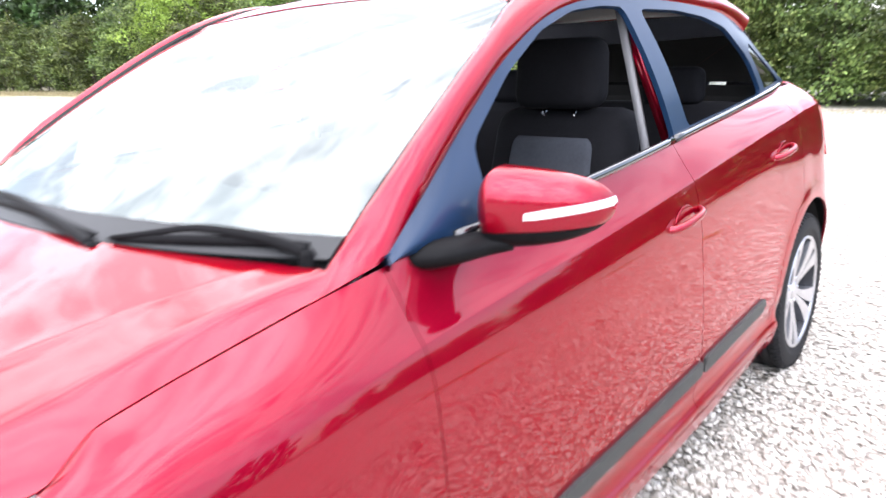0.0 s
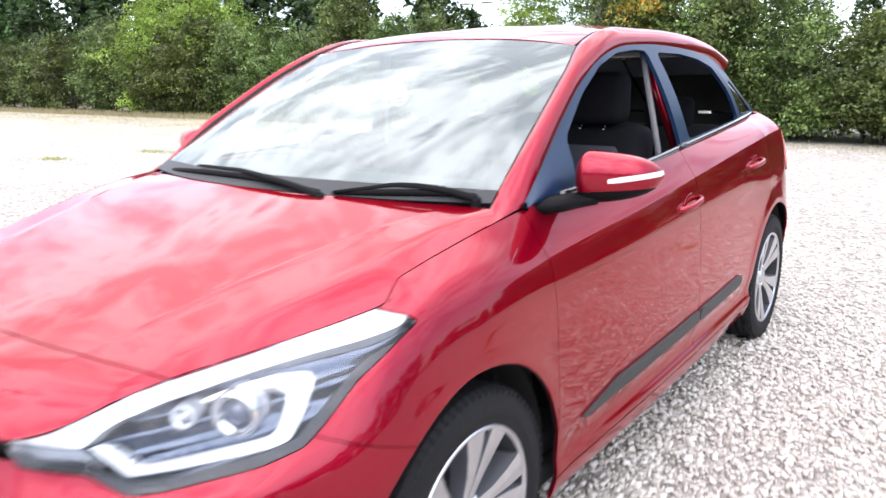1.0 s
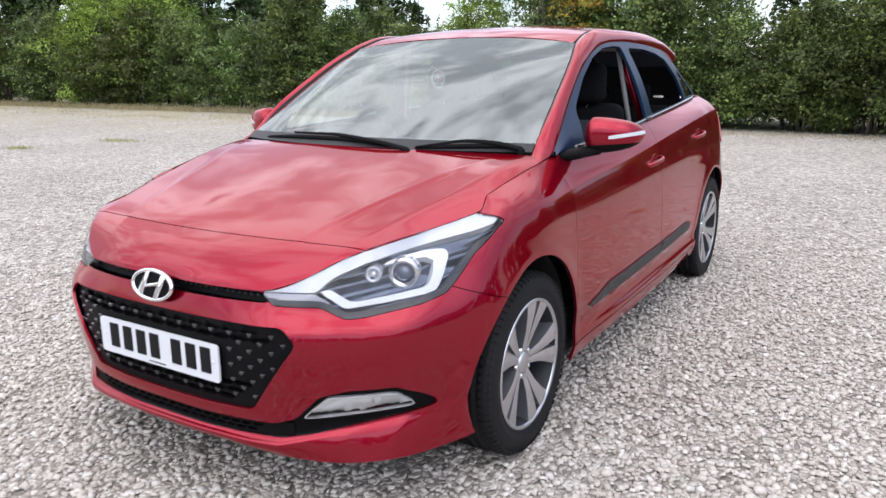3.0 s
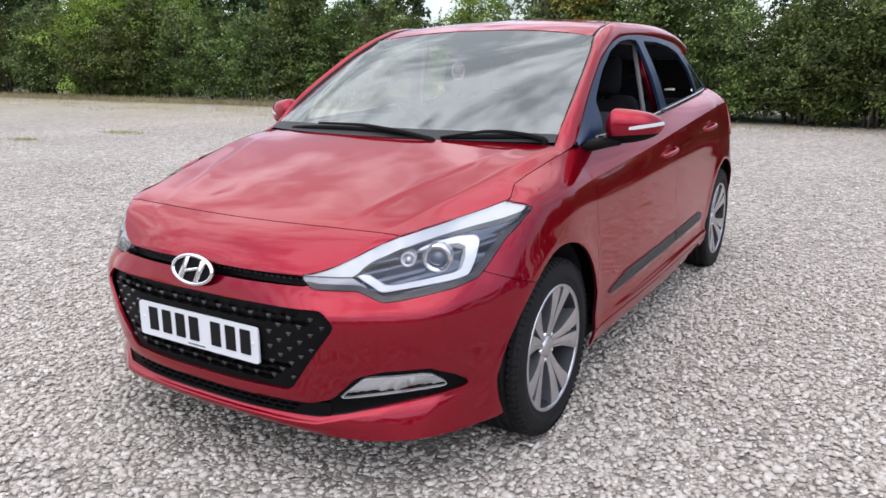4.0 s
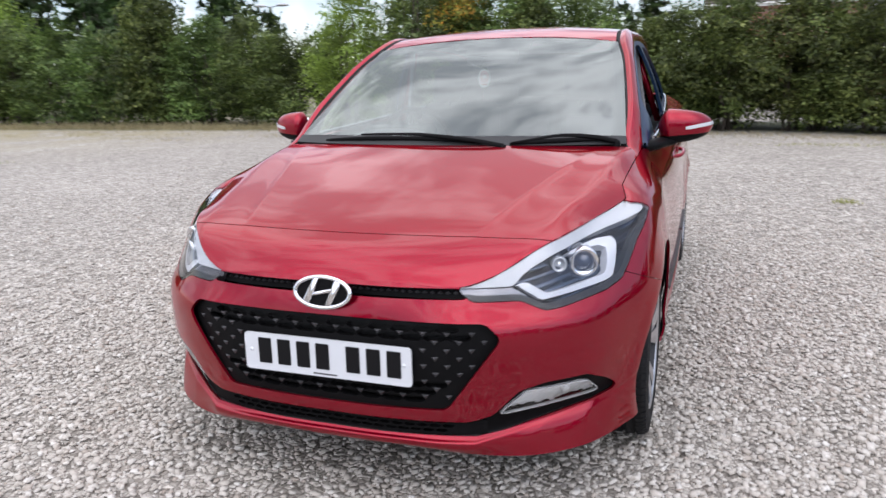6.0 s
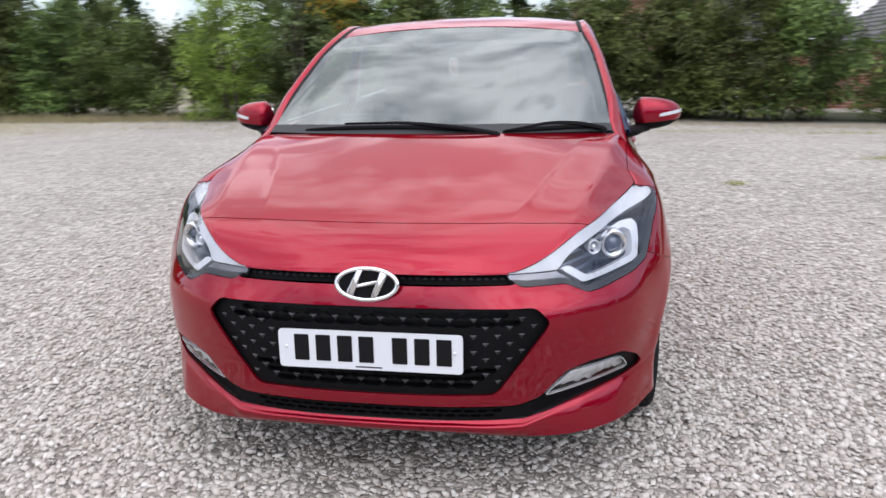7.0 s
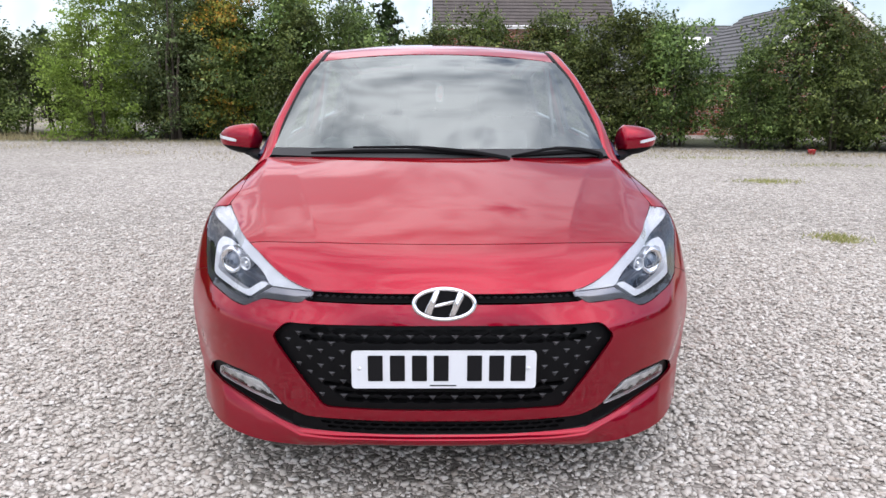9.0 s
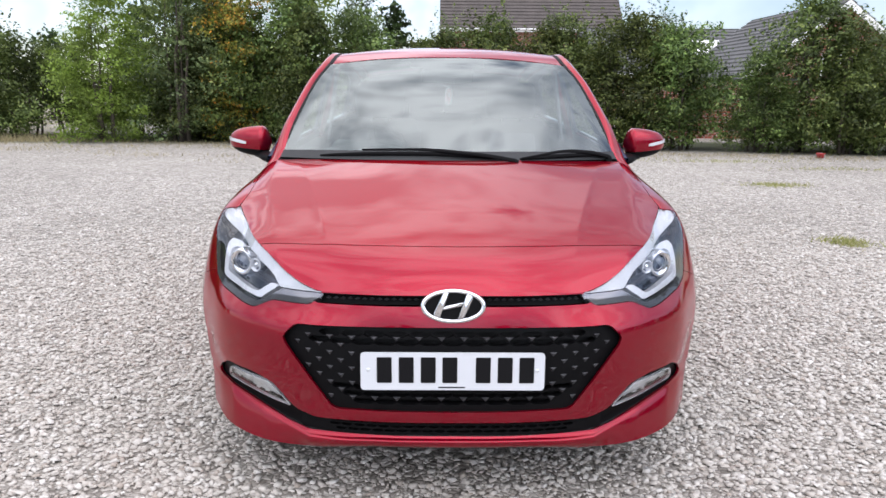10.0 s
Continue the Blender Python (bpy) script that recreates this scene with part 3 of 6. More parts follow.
FOLD_X = eased((-.74, -.62, -.48, -.30, -.11, .08, .30), (.49, .525, .562, .612, .650, .680, .705))
FOLD_Z = eased((-.74, -.60, -.546, -.476, -.30, -.11, 0, .10, .20, .30), (.672, .766, .785, .806, .850, .893, .920, .940, .954, .962))
RIDGE = eased((-.74, -.62, -.48, -.30, -.10, .08, .30), (.335, .365, .400, .447, .505, .565, .64))
for i, t in enumerate(tt):
    base = M3[i] + np.outer(ww, E3[i] - M3[i])
    base[:, 1] = M3[i][1] + (E3[i][1] - M3[i][1]) * ww ** 2.0
    gap = base[:, 0] - np.interp(base[:, 1], fold_y, FOLD_X)
    k = int(np.argmax(gap > 0)) if gap[-1] > .002 else len(ww) - 1
    wc = ww[k - 1] + (ww[k] - ww[k - 1]) * gap[k - 1] / (gap[k - 1] - gap[k]) if gap[k] > 0 else 1.0
    wc = min(wc, .985)
    yc = M3[i][1] + (E3[i][1] - M3[i][1]) * wc ** 2
    zc = max(np.interp(yc, fold_y, FOLD_Z), E3[i][2])
    zc = E3[i][2] + (zc - E3[i][2]) * np.clip((t - .08) / .12, 0, 1)
    inner_z = M3[i][2] + (zc - M3[i][2]) * (ww / wc) ** 2.6
    f = np.clip((ww - wc) / (1 - wc), 0, 1)
    outer_z = zc + (E3[i][2] - zc) * (.75 * f + .25 * f * f)
    z = np.where(ww < wc, inner_z, outer_z)
    for _ in range(2):                           # the fold is softly rounded
        z[2:-2] = (z[:-4] + 2 * z[1:-3] + 3 * z[2:-2] + 2 * z[3:-1] + z[4:]) / 9
    base[:, 2] = z
    d_ = base[:, 0] - np.interp(base[:, 1], fold_y, RIDGE)
    fade = np.clip((base[:, 1] + .66) / .22, 0, 1) * np.clip((.16 - base[:, 1]) / .2, .3, 1)
    base[:, 2] += .0028 * fade * np.exp(-(np.sqrt(d_ ** 2 + .005 ** 2) - .005) / np.where(d_ > 0, .018, .05))
    if t < 0.12:
        k = (1 - t / 0.12) ** 2
        base = base * (1 - k) + NL * k
    BON[i] = base
BON[1:-1, :, 2] = (BON[:-2, :, 2] + 2 * BON[1:-1, :, 2] + BON[2:, :, 2]) / 4
BONNET = sheet(BON)
if BONNET[1][45 * 120 + 5][2] < 0:
    BONNET = sheet(BON, True)
cutline = BONNET[0][:, 1] - (-.60 + .054 * (BONNET[0][:, 0] / .588) ** 2)
bonnet_skin, nose_skin = clip(BONNET, cutline - .0018), clip(BONNET, -cutline - .0018)
skin("bonnet", join(bonnet_skin, flip_x(bonnet_skin)), RED, car)
skin("nose_panel", join(nose_skin, flip_x(nose_skin)), RED, car)
under = moved(BONNET, -.012)
skin("bonnet_lining", join(under, flip_x(under)), SEAM, car, thick=0)

# glasshouse lines
SCREEN_EDGE = [(.688, .292, .966), (.664, .452, 1.073), (.634, .650, 1.194), (.602, .825, 1.292), (.566, .965, 1.360)]
DITCH = [(.566, .965, 1.360), (.553, 1.10, 1.402), (.545, 1.35, 1.428), (.545, 1.70, 1.437), (.542, 2.05, 1.428), (.538, 2.35, 1.398), (.533, 2.62, 1.350)]
RAIL = [(.742, .350, .957), (.722, .465, 1.030), (.686, .645, 1.145), (.656, .822, 1.250), (.634, .995, 1.322), (.618, 1.155, 1.358), (.609, 1.40, 1.376), (.604, 1.70, 1.376), (.595, 2.0, 1.364), (.585, 2.25, 1.342), (.578, 2.45, 1.295), (.60, 2.62, 1.205), (.628, 2.80, 1.095)]
BELT = [(.745, .345, .953), (.754, .42, .959), (.760, 1.0, .989), (.735, 1.6, 1.023), (.705, 2.15, 1.053), (.672, 2.57, 1.076), (.632, 2.80, 1.086)]

# windscreen
rows = []
for t in np.linspace(0, 1, 40):
    e = curve3(SCREEN_EDGE, 20)
    p = e[int(round(t * (len(e) - 1)))]
    yc, zc = .14 + (1.03 - .14) * t, .968 + (1.398 - .968) * t
    bow = .030 * math.sin(math.pi * t)
    row = []
    for w in np.linspace(0, 1, 40):
        y = yc + (p[1] - yc) * w ** 2.2
        z = zc + (p[2] - zc) * w ** 2.2
        row.append((p[0] * w, y - bow * .43 * (1 - w ** 4), z + bow * .9 * (1 - w ** 4)))
    rows.append(row)
SCREEN = sheet(np.array(rows))
if SCREEN[1][20 * 40][2] < 0:
    SCREEN = sheet(np.array(rows), True)
screen = skin("windscreen", join(SCREEN, flip_x(SCREEN)), GLASS, car, "curved windscreen mirroring the clouds", thick=.004)
screen.visible_shadow = False

# roof panel
rows = []
d = curve3(DITCH, 10)
top_c = curve3([(0, 1.03, 1.400), (0, 1.15, 1.430), (0, 1.40, 1.462), (0, 1.75, 1.474), (0, 2.1, 1.466), (0, 2.4, 1.438), (0, 2.66, 1.395)], 10)
for p, q in zip(top_c, d):
    rows.append([(q[0] * w, p[1] + (q[1] - p[1]) * w ** 2.2, p[2] + (q[2] - p[2]) * w ** 2.4) for w in np.linspace(0, .985, 30)])
ROOF = sheet(np.array(rows))
if ROOF[1][100][2] < 0:
    ROOF = sheet(np.array(rows), True)
skin("roof", join(ROOF, flip_x(ROOF)), RED, car)

# painted pillar and rail between screen edge, roof ditch and door frame
inner = curve3([(.710, .245, .944)] + SCREEN_EDGE + DITCH[1:], 10)
outer = curve3(RAIL, 10)
m = 110
def resample(c, n, key=1):
    s = np.concatenate([[0], np.cumsum(np.linalg.norm(np.diff(c, axis=0), axis=1))])
    return np.stack([np.interp(np.linspace(0, 1, n), s / s[-1], c[:, k]) for k in range(3)], 1)
outer_r = np.concatenate([curve3([(.735, .21, .932), (.739, .28, .945), RAIL[0]], 6)[:-1], outer[outer[:, 1] < 2.47]])
I3, O3 = resample(inner, m), resample(outer_r, m)
rows = []
for k, (p, q) in enumerate(zip(I3, O3)):
    row = []
    for w in np.linspace(0, 1, 19):
        c = p + (q - p) * w
        lift = .020 * max(0, math.sin(math.pi * w)) ** .8 * min(1, k / 14)
        # the pillar's crest stands proud of the glass
        proud = .018 * (w / .16 if w < .16 else max(0, 1 - (w - .16) / .84) ** 1.6) * min(1, k / 14) * max(.25, min(1, (62 - k) / 14))
        row.append((c[0] + lift * .9 + proud * .45, c[1] - lift * .3 - proud * .45, c[2] + lift * .4 + proud * .70))
    rows.append(row)
rows = np.array(rows)
PILLAR = sheet(rows[:, 1:])
turned = bool(PILLAR[1][60 * 18 + 13][2] < 0)
PILLAR, SEAL = sheet(rows[:, 1:], turned), sheet(rows[:, :2], turned)
for side in (1, -1):
    skin("windscreen_pillar", PILLAR if side == 1 else flip_x(PILLAR), RED, car)
    skin("screen_seal", SEAL if side == 1 else flip_x(SEAL), SEAM, car, "black rubber seal beside the windscreen", thick=0)

# door frames and side glass plane
ys = np.linspace(.352, 2.79, 160)
oy = outer[np.argsort(outer[:, 1])]
by = curve3(BELT, 12)
rows = []
for y in ys:
    hi = np.array([np.interp(y, oy[:, 1], oy[:, k]) for k in (0, 2)])
    lo = np.array([np.interp(y, by[:, 1], by[:, k]) for k in (0, 2)])
    rows.append([(lo[0] + (hi[0] - lo[0]) * t + .014 * math.sin(math.pi * t), y, lo[1] + (hi[1] - lo[1]) * t) for t in np.linspace(0, 1, 50)])
SIDE = sheet(np.array(rows))
if SIDE[1][80 * 50 + 25][0] < 0:
    SIDE = sheet(np.array(rows), True)
WIN_F = soft_poly([(.590, .972), (.622, 1.100), (.80, 1.218), (.965, 1.298), (1.125, 1.340), (1.28, 1.354), (1.395, 1.353), (1.470, 1.012)], .03)
WIN_R = soft_poly([(1.58, 1.036), (1.49, 1.350), (1.75, 1.350), (1.98, 1.334), (2.16, 1.302), (2.30, 1.20), (2.36, 1.076)], .03)
WIN_Q = soft_poly([(2.415, 1.088), (2.36, 1.215), (2.42, 1.25), (2.68, 1.10)], .012)
f1, f2, f3 = (inside(side_yz(SIDE), p) for p in (WIN_F, WIN_R, WIN_Q))
frame_skin = clip(SIDE, -np.maximum(np.maximum(f1, f2), f3))
quarter_glass = clip(SIDE, f3)
for side in (1, -1):
    s = (lambda S: S) if side == 1 else flip_x
    skin("door_frame", s(frame_skin), FRAME, car, "satin black window surround with the sky's blue sheen in its colour", thick=.014)
    skin("quarter_window", s(moved(quarter_glass, -.004)), SIDE_GLASS, car)

# tail: spoiler lip, rear screen, tailgate
rows = []
for t in np.linspace(0, 1, 12):
    y, z = 2.63 + .45 * t, 1.36 - .29 * t
    rows.append([(w * (.52 + .06 * t), y - .10 * w ** 3, z) for w in np.linspace(0, 1, 16)])
TAILG = sheet(np.array(rows))
if TAILG[1][80][2] < 0:
    TAILG = sheet(np.array(rows), True)
skin("rear_window", join(TAILG, flip_x(TAILG)), SIDE_GLASS, car)

# ---- front fittings ----
fr = BODY[0][(BODY[0][:, 1] < -.55)]
def basis(x, z):
    x2 = x * x
    return np.stack([np.ones_like(x), x2, x2 * x2, z, z * z, x2 * z, x2 * x2 * z, z ** 3, x2 * x2 * x2], -1)
fit_c = np.linalg.lstsq(basis(fr[:, 0], fr[:, 2]), fr[:, 1], rcond=None)[0]


def face_y(x, z):
    return float(basis(np.array(float(x)), np.array(float(z))) @ fit_c)


def face_sheet(x1, z0, z1, step, back):
    """A fine sheet that follows the nose at the depth back behind it."""
    xs, zs = np.arange(-x1, x1 + step, step), np.arange(z0, z1 + step, step)
    X, Z = np.meshgrid(xs, zs)
    G = np.stack([X, basis(X, Z) @ fit_c + back, Z], -1)
    S = sheet(G)
    return S if S[1][0][1] < 0 else sheet(G, True)


def half_poly(poly):
    """A polygon given for the positive side, closed over the middle."""
    q = np.array([p for p in poly if p[0] > -.1])
    return np.concatenate([q, q[::-1] * (-1, 1)])


def comb(S, poly, px, pz, hx, hz, is_open):
    """Trim to the polygon and pierce flat six-sided holes on a staggered grid."""
    S = clip(S, inside(front_xz(S), half_poly(poly)))
    x, z = S[0][:, 0], S[0][:, 2]
    f = np.full(len(x), 1.0)
    r0 = int(z.min() / pz) - 1
    for j in range(r0, int(z.max() / pz) + 2):
        zc = j * pz
        xo = px / 2 * (j % 2)
        xc = np.round((x - xo) / px) * px + xo
        ax, az = np.abs(x - xc) / hx, np.abs(z - zc) / hz
        g = np.maximum(az, ax * .8 + az * .45) - 1
        f = np.minimum(f, np.where(is_open(xc, zc), g, 1.0))
    return clip(S, f)


grille = part("radiator_grille", bmesh.new(), BLACK, car, "black honeycomb grille with raised studs")
gs = comb(face_sheet(.50, .32, .60, .0035, .012), [p for p in GRILLE], .0635, .0227, .0285, .0092,
          lambda x, z: ((z > .525) | (z < .41)) & (np.abs(x) < .28 + (z - .33) * .5) & (z < .578) & (z > .343))
skin("grille_mesh", gs, BLACK, grille, thick=.022)
back = face_sheet(.50, .32, .60, .02, .055)
skin("grille_backing", clip(back, inside(front_xz(back), half_poly(GRILLE))), SEAM, grille, thick=.03)
bm = bmesh.new()
gp = half_poly(GRILLE)
for j in range(14, 27):
    z = j * .0227 + .0113
    for i in range(-9, 10):
        x = i * .0635 + (0 if j % 2 else .03175)
        if inside([(x, z)], gp)[0] > .016 and not (abs(x) < .28 and .395 < z < .535):
            y = face_y(x, z) + .012
            a, b, c, t = (bm.verts.new(p) for p in ((x - .011, y, z + .005), (x + .011, y, z + .005), (x, y, z - .009), (x, y - .008, z + .001)))
            bm.faces.new((a, t, b)), bm.faces.new((b, t, c)), bm.faces.new((c, t, a))
part("grille_studs", bm, STUD, grille, smooth=False)["kind"] = "stuff"

# slim slot under the bonnet, lower intake and fog lamp surrounds
sl = face_sheet(.43, .61, .70, .008, .040)
skin("upper_slot", clip(sl, inside(front_xz(sl), half_poly(SLIM)) + .006), BLACK, car, "black slot between the headlamps", thick=.02)
bm = bmesh.new()
for i in range(-17, 18):
    for z, odd in ((.653, 0), (.666, 1)):
        x = i * .021 + .0105 * odd
        y = face_y(x, z) + .040
        a, b, c, d, t = (bm.verts.new(p) for p in ((x - .009, y, z), (x, y, z + .006), (x + .009, y, z), (x, y, z - .006), (x, y - .006, z + .001)))
        for p, q in ((a, b), (b, c), (c, d), (d, a)):
            bm.faces.new((p, q, t))
part("slot_studs", bm, STUD, car, smooth=False)["kind"] = "stuff"
lo_s = moved(lower_skin, -.014)
fog_f = inside(front_xz(lo_s), FOG)
black_s = clip(lo_s, -fog_f)
centre = black_s[0][:, 0] - .44
black_s = clip(black_s, centre)
for side in (1, -1):
    s = (lambda S: S) if side == 1 else flip_x
    skin("fog_lamp_surround", s(black_s), BLACK, car, thick=.02)
    fog = skin("fog_lamp", s(moved(clip(lo_s, fog_f), .008)), LENS, car, "clear fog lamp lens with a fluted reflector", thick=.006)
    bowl = clip(lo_s, fog_f - .002)
    V = bowl[0].copy()
    V += bowl[1] * (-.005 - .007 * np.clip(inside(front_xz(bowl), FOG) / .03, 0, 1))[:, None]
    V += bowl[1] * (.0014 * np.sin(V[:, 0] * 300) * (.4 + .6 * np.sin(V[:, 0] * 37) ** 2) + .0012 * np.sin(V[:, 2] * 420 + V[:, 0] * 90))[:, None]
    V += bowl[1] * np.where(np.abs(V[:, 0] - .60) < .006, .006, 0)[:, None]
    V[:, 1] += .55 * np.mod(V[:, 2] + .02 * np.sin(V[:, 0] * 9), .024)        # stepped facets lean back
    VN = fresh_normals(V, bowl[1], bowl[2])
    skin("reflector", s((V, VN, bowl[2])), FOG_BOWL, fog, thick=.0)
    skin("rim", s(moved(clip(clip(lo_s, fog_f), .0018 - inside(front_xz(clip(lo_s, fog_f)), FOG)), .0085)), SILVER, fog, thick=.008)
    bm = bmesh.new()
    lathe(bm, [(-.001, .001), (.0, .012), (.010, .016)], 20, "y", (.630 * side, face_y(.630, .362) + .030, .362))
    part("bulb", bm, FOG_BOWL, fog)
ls = comb(face_sheet(.45, .25, .31, .0022, .016), [(-.6, .301), (.445, .300), (.445, .258), (-.6, .258)], .036, .0135, .0145, .0048, lambda x, z: (np.abs(x) < .36) & (z > .262) & (z < .299))
skin("lower_intake", ls, BLACK, car, thick=.015)
lb = face_sheet(.46, .255, .305, .02, .04)
skin("intake_backing", lb, SEAM, car, thick=0)

# number plate: its characters are plain bars
plate = new("number_plate")
plate.parent = car
plate["label"] = "white number plate with dark bars"
bm = bmesh.new()
slab(bm, soft_poly([(-.26, .408), (.26, .408), (.26, .519), (-.26, .519)], .012), -.794, -.788)
part("plate", bm, PLATE, plate, smooth=False)
for i, x in enumerate((-.193, -.131, -.069, -.008, .086, .148, .209)):
    bm = bmesh.new()
    slab(bm, soft_poly([(x - .021, .430), (x + .021, .430), (x + .021, .506), (x - .021, .506)], .003), -.7952, -.794)
    part("bar", bm, INK, plate, smooth=False)
bm = bmesh.new()
slab(bm, [(-.04, .4145), (.035, .4145), (.035, .4185), (-.04, .4185)], -.7946, -.794)
part("small_bar", bm, LAMP_TRIM, plate)
for x in (-.238, .238):
    bm = bmesh.new()
    lathe(bm, [(-.7975, .001), (-.7975, .004), (-.794, .006)], 16, "y", (x, 0, .468))
    part("screw_cap", bm, PLATE, plate)
bm = bmesh.new()
box(bm, (-.20, -.788, .42), (.20, -.765, .51), .004, 1)
part("plate_mount", bm, BLACK, plate)

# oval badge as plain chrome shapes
badge = new("badge")
badge.parent = car
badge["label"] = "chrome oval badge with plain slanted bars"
badge.matrix_local = pose(0, -.788, .654, -12, 0, 0)
bm = bmesh.new()
n = 56
rings = []
for k in range(10):
    a = 2 * math.pi * k / 10
    rings.append([bm.verts.new(((.084 + .007 * math.cos(a)) * math.cos(2 * math.pi * i / n), -.006 * math.sin(a), (.042 + .006 * math.cos(a)) * math.sin(2 * math.pi * i / n))) for i in range(n)])
for p, q in zip(rings, rings[1:] + rings[:1]):
    for i in range(n):
        bm.faces.new((p[i], p[(i + 1) % n], q[(i + 1) % n], q[i]))
bmesh.ops.recalc_face_normals(bm, faces=bm.faces[:])
part("ring", bm, CHROME, badge)
bm = bmesh.new()
slab(bm, [(.083 * math.cos(2 * math.pi * i / n), .041 * math.sin(2 * math.pi * i / n)) for i in range(n)], .002, .012)
part("backing", bm, BLACK, badge, smooth=False)
for poly in ([(-.056, -.024), (-.038, -.034), (-.012, .038), (-.027, .037)], [(.012, -.038), (.027, -.037), (.056, .024), (.038, .034)], [(-.030, -.011), (.024, .001), (.030, .011), (-.024, -.001)]):
    bm = bmesh.new()
    slab(bm, soft_poly(poly, .006), -.005, .003)
    part("slanted_bar", bm, CHROME, badge)

# ---- headlamps ----
LA = diag(lamp_skin)
LN = (lamp_skin[0][:, 0] - lamp_skin[0][:, 1]) * .70711


def lamp_point(a, z, deep):
    d = np.hypot(LA[:, 0] - a, LA[:, 1] - z)
    k = np.argsort(d)[:6]
    w = 1 / (d[k] + 1e-4)
    n = float((LN[k] * w).sum() / w.sum()) - deep
    return Vector(((a + n) * .70711, (a - n) * .70711, z))


BAR = [(-.26, .673), (-.108, .676), (-.083, .699), (-.049, .719), (.025, .745), (.128, .766), (.252, .786), (.352, .800), (.428, .815), (.446, .822), (.44, .835), (.38, .95), (-.1, .95), (-.3, .75)]
BRACKET_OUT = [(-.102, .678), (-.037, .634), (.066, .642), (.194, .654), (.228, .662), (.252, .700), (.272, .751), (.262, .767), (.208, .767), (.14, .757), (.077, .742), (.087, .738), (.152, .748), (.205, .750), (.225, .740), (.220, .707), (.202, .674), (.184, .671), (.098, .660), (-.004, .650), (-.024, .653), (-.074, .686)]
INDICATOR = [(-.26, .671), (-.114, .673), (-.072, .646), (-.09, .634), (-.24, .634)]
for side in (1, -1):
    s = (lambda S: S) if side == 1 else flip_x
    lamp = skin("headlamp", s(moved(lamp_skin, -.001)), LENS, car, "swept-back headlamp with clear lens and white light bar", thick=.01)
    lamp.visible_shadow = False
    # the bezel behind the lens falls back in ribs
    wave = .5 - .5 * np.cos(2 * math.pi * (LA[:, 1] * 20 - LA[:, 0] * 3.0))
    BV = lamp_skin[0] - lamp_skin[1] * (.034 + .014 * wave)[:, None]
    skin("bezel", s((BV, fresh_normals(BV, lamp_skin[1], lamp_skin[2]), lamp_skin[2])), LAMP_DARK, lamp, thick=0)
    V, N, T = lamp_skin
    edge_f = inside(LA, HEADLAMP)
    rim = clip(lamp_skin, .016 - np.where(V[:, 2] < .66 + .33 * np.maximum(LA[:, 0], 0), edge_f, 1.0))
    skin("lower_trim", s(moved(rim, -.006)), LAMP_TRIM, lamp, thick=.03)
    skin("light_bar", s(moved(clip(lamp_skin, inside(LA, soft_poly(BAR, .008))), -.007)), WHITE_LENS, lamp, "white daytime light bar", thick=.025)
    skin("bracket", s(moved(clip(lamp_skin, inside(LA, np.array(BRACKET_OUT))), -.012)), LAMP_SILVER, lamp, "silver angled bracket", thick=.03)
    ind = clip(lamp_skin, inside(LA, np.array(INDICATOR)))
    IV = ind[0] - ind[1] * (.014 + .0012 * np.sin(ind[0][:, 0] * 330))[:, None]
    skin("indicator", s((IV, ind[1], ind[2])), INDICATOR_GREY, lamp, thick=.01)
    for name, a, z, r, deep in (("projector", .134, .705, .033, .022), ("dipped_reflector", .050, .709, .017, .030)):
        c = lamp_point(a, z, deep)
        c.x *= side
        aim = Vector((.45 * side, -.89, -.02)).to_track_quat("Z", "Y").to_matrix().to_4x4()
        bm = bmesh.new()
        lathe(bm, [(-.05, r * 1.36), (-.03, r * 1.36), (-.029, r * 1.28), (-.020, r * 1.28), (-.019, r * 1.36), (-.008, r * 1.34), (.004, r * 1.26), (.006, r * 1.16), (.002, r * .92), (-.008, r * .72), (-.012, r * .70)], 40, "z")
        bm.transform(Matrix.Translation(c) @ aim)
        ring = part(name, bm, CHROME if name == "projector" else SILVER, lamp)
        bm = bmesh.new()
        lathe(bm, [(-.012, r * .74), (-.004, r * .64), (.001, r * .45), (.004, r * .22), (.005, .0005)], 32, "z")
        bm.transform(Matrix.Translation(c) @ aim)
        part("lens", bm, BULB_BLUE if name == "projector" else REFLECTOR, lamp)

# ---- door mirrors ----
def mirror_sheet():
    rows = []
    for s in np.linspace(0, 1, 64):
        h = .068 * (1 - .45 * s ** 2.2) * max(0.02, (1 - s ** 9)) ** .5 * min(1, .80 + s * 1.2)
        d = .062 * (1 - .15 * s ** 2) * max(0.02, (1 - s ** 9)) ** .5 * min(1, .75 + s * 1.2)
        cap_r = (1 - (1 - min(s / .20, 1)) ** 2.2) ** .5
        h, d = h * max(.30, cap_r), d * max(.30, cap_r)
        x, yc, zc = .783 + .200 * s, .560 + .075 * s * s, 1.014 + .002 * s
        row = []
        for i in range(97):
            a = 2 * math.pi * i / 96
            ca, sa = math.cos(a), math.sin(a)
            row.append((x, yc - d * math.copysign(abs(ca) ** .75, ca) * (1.0 if ca > 0 else .55), zc + h * math.copysign(abs(sa) ** .8, sa)))
        rows.append(row)
    G = np.array(rows)
    S = sheet(G)
    mid = 32 * 97 + 24
    return S if S[1][mid][2] > 0 else sheet(G, True)


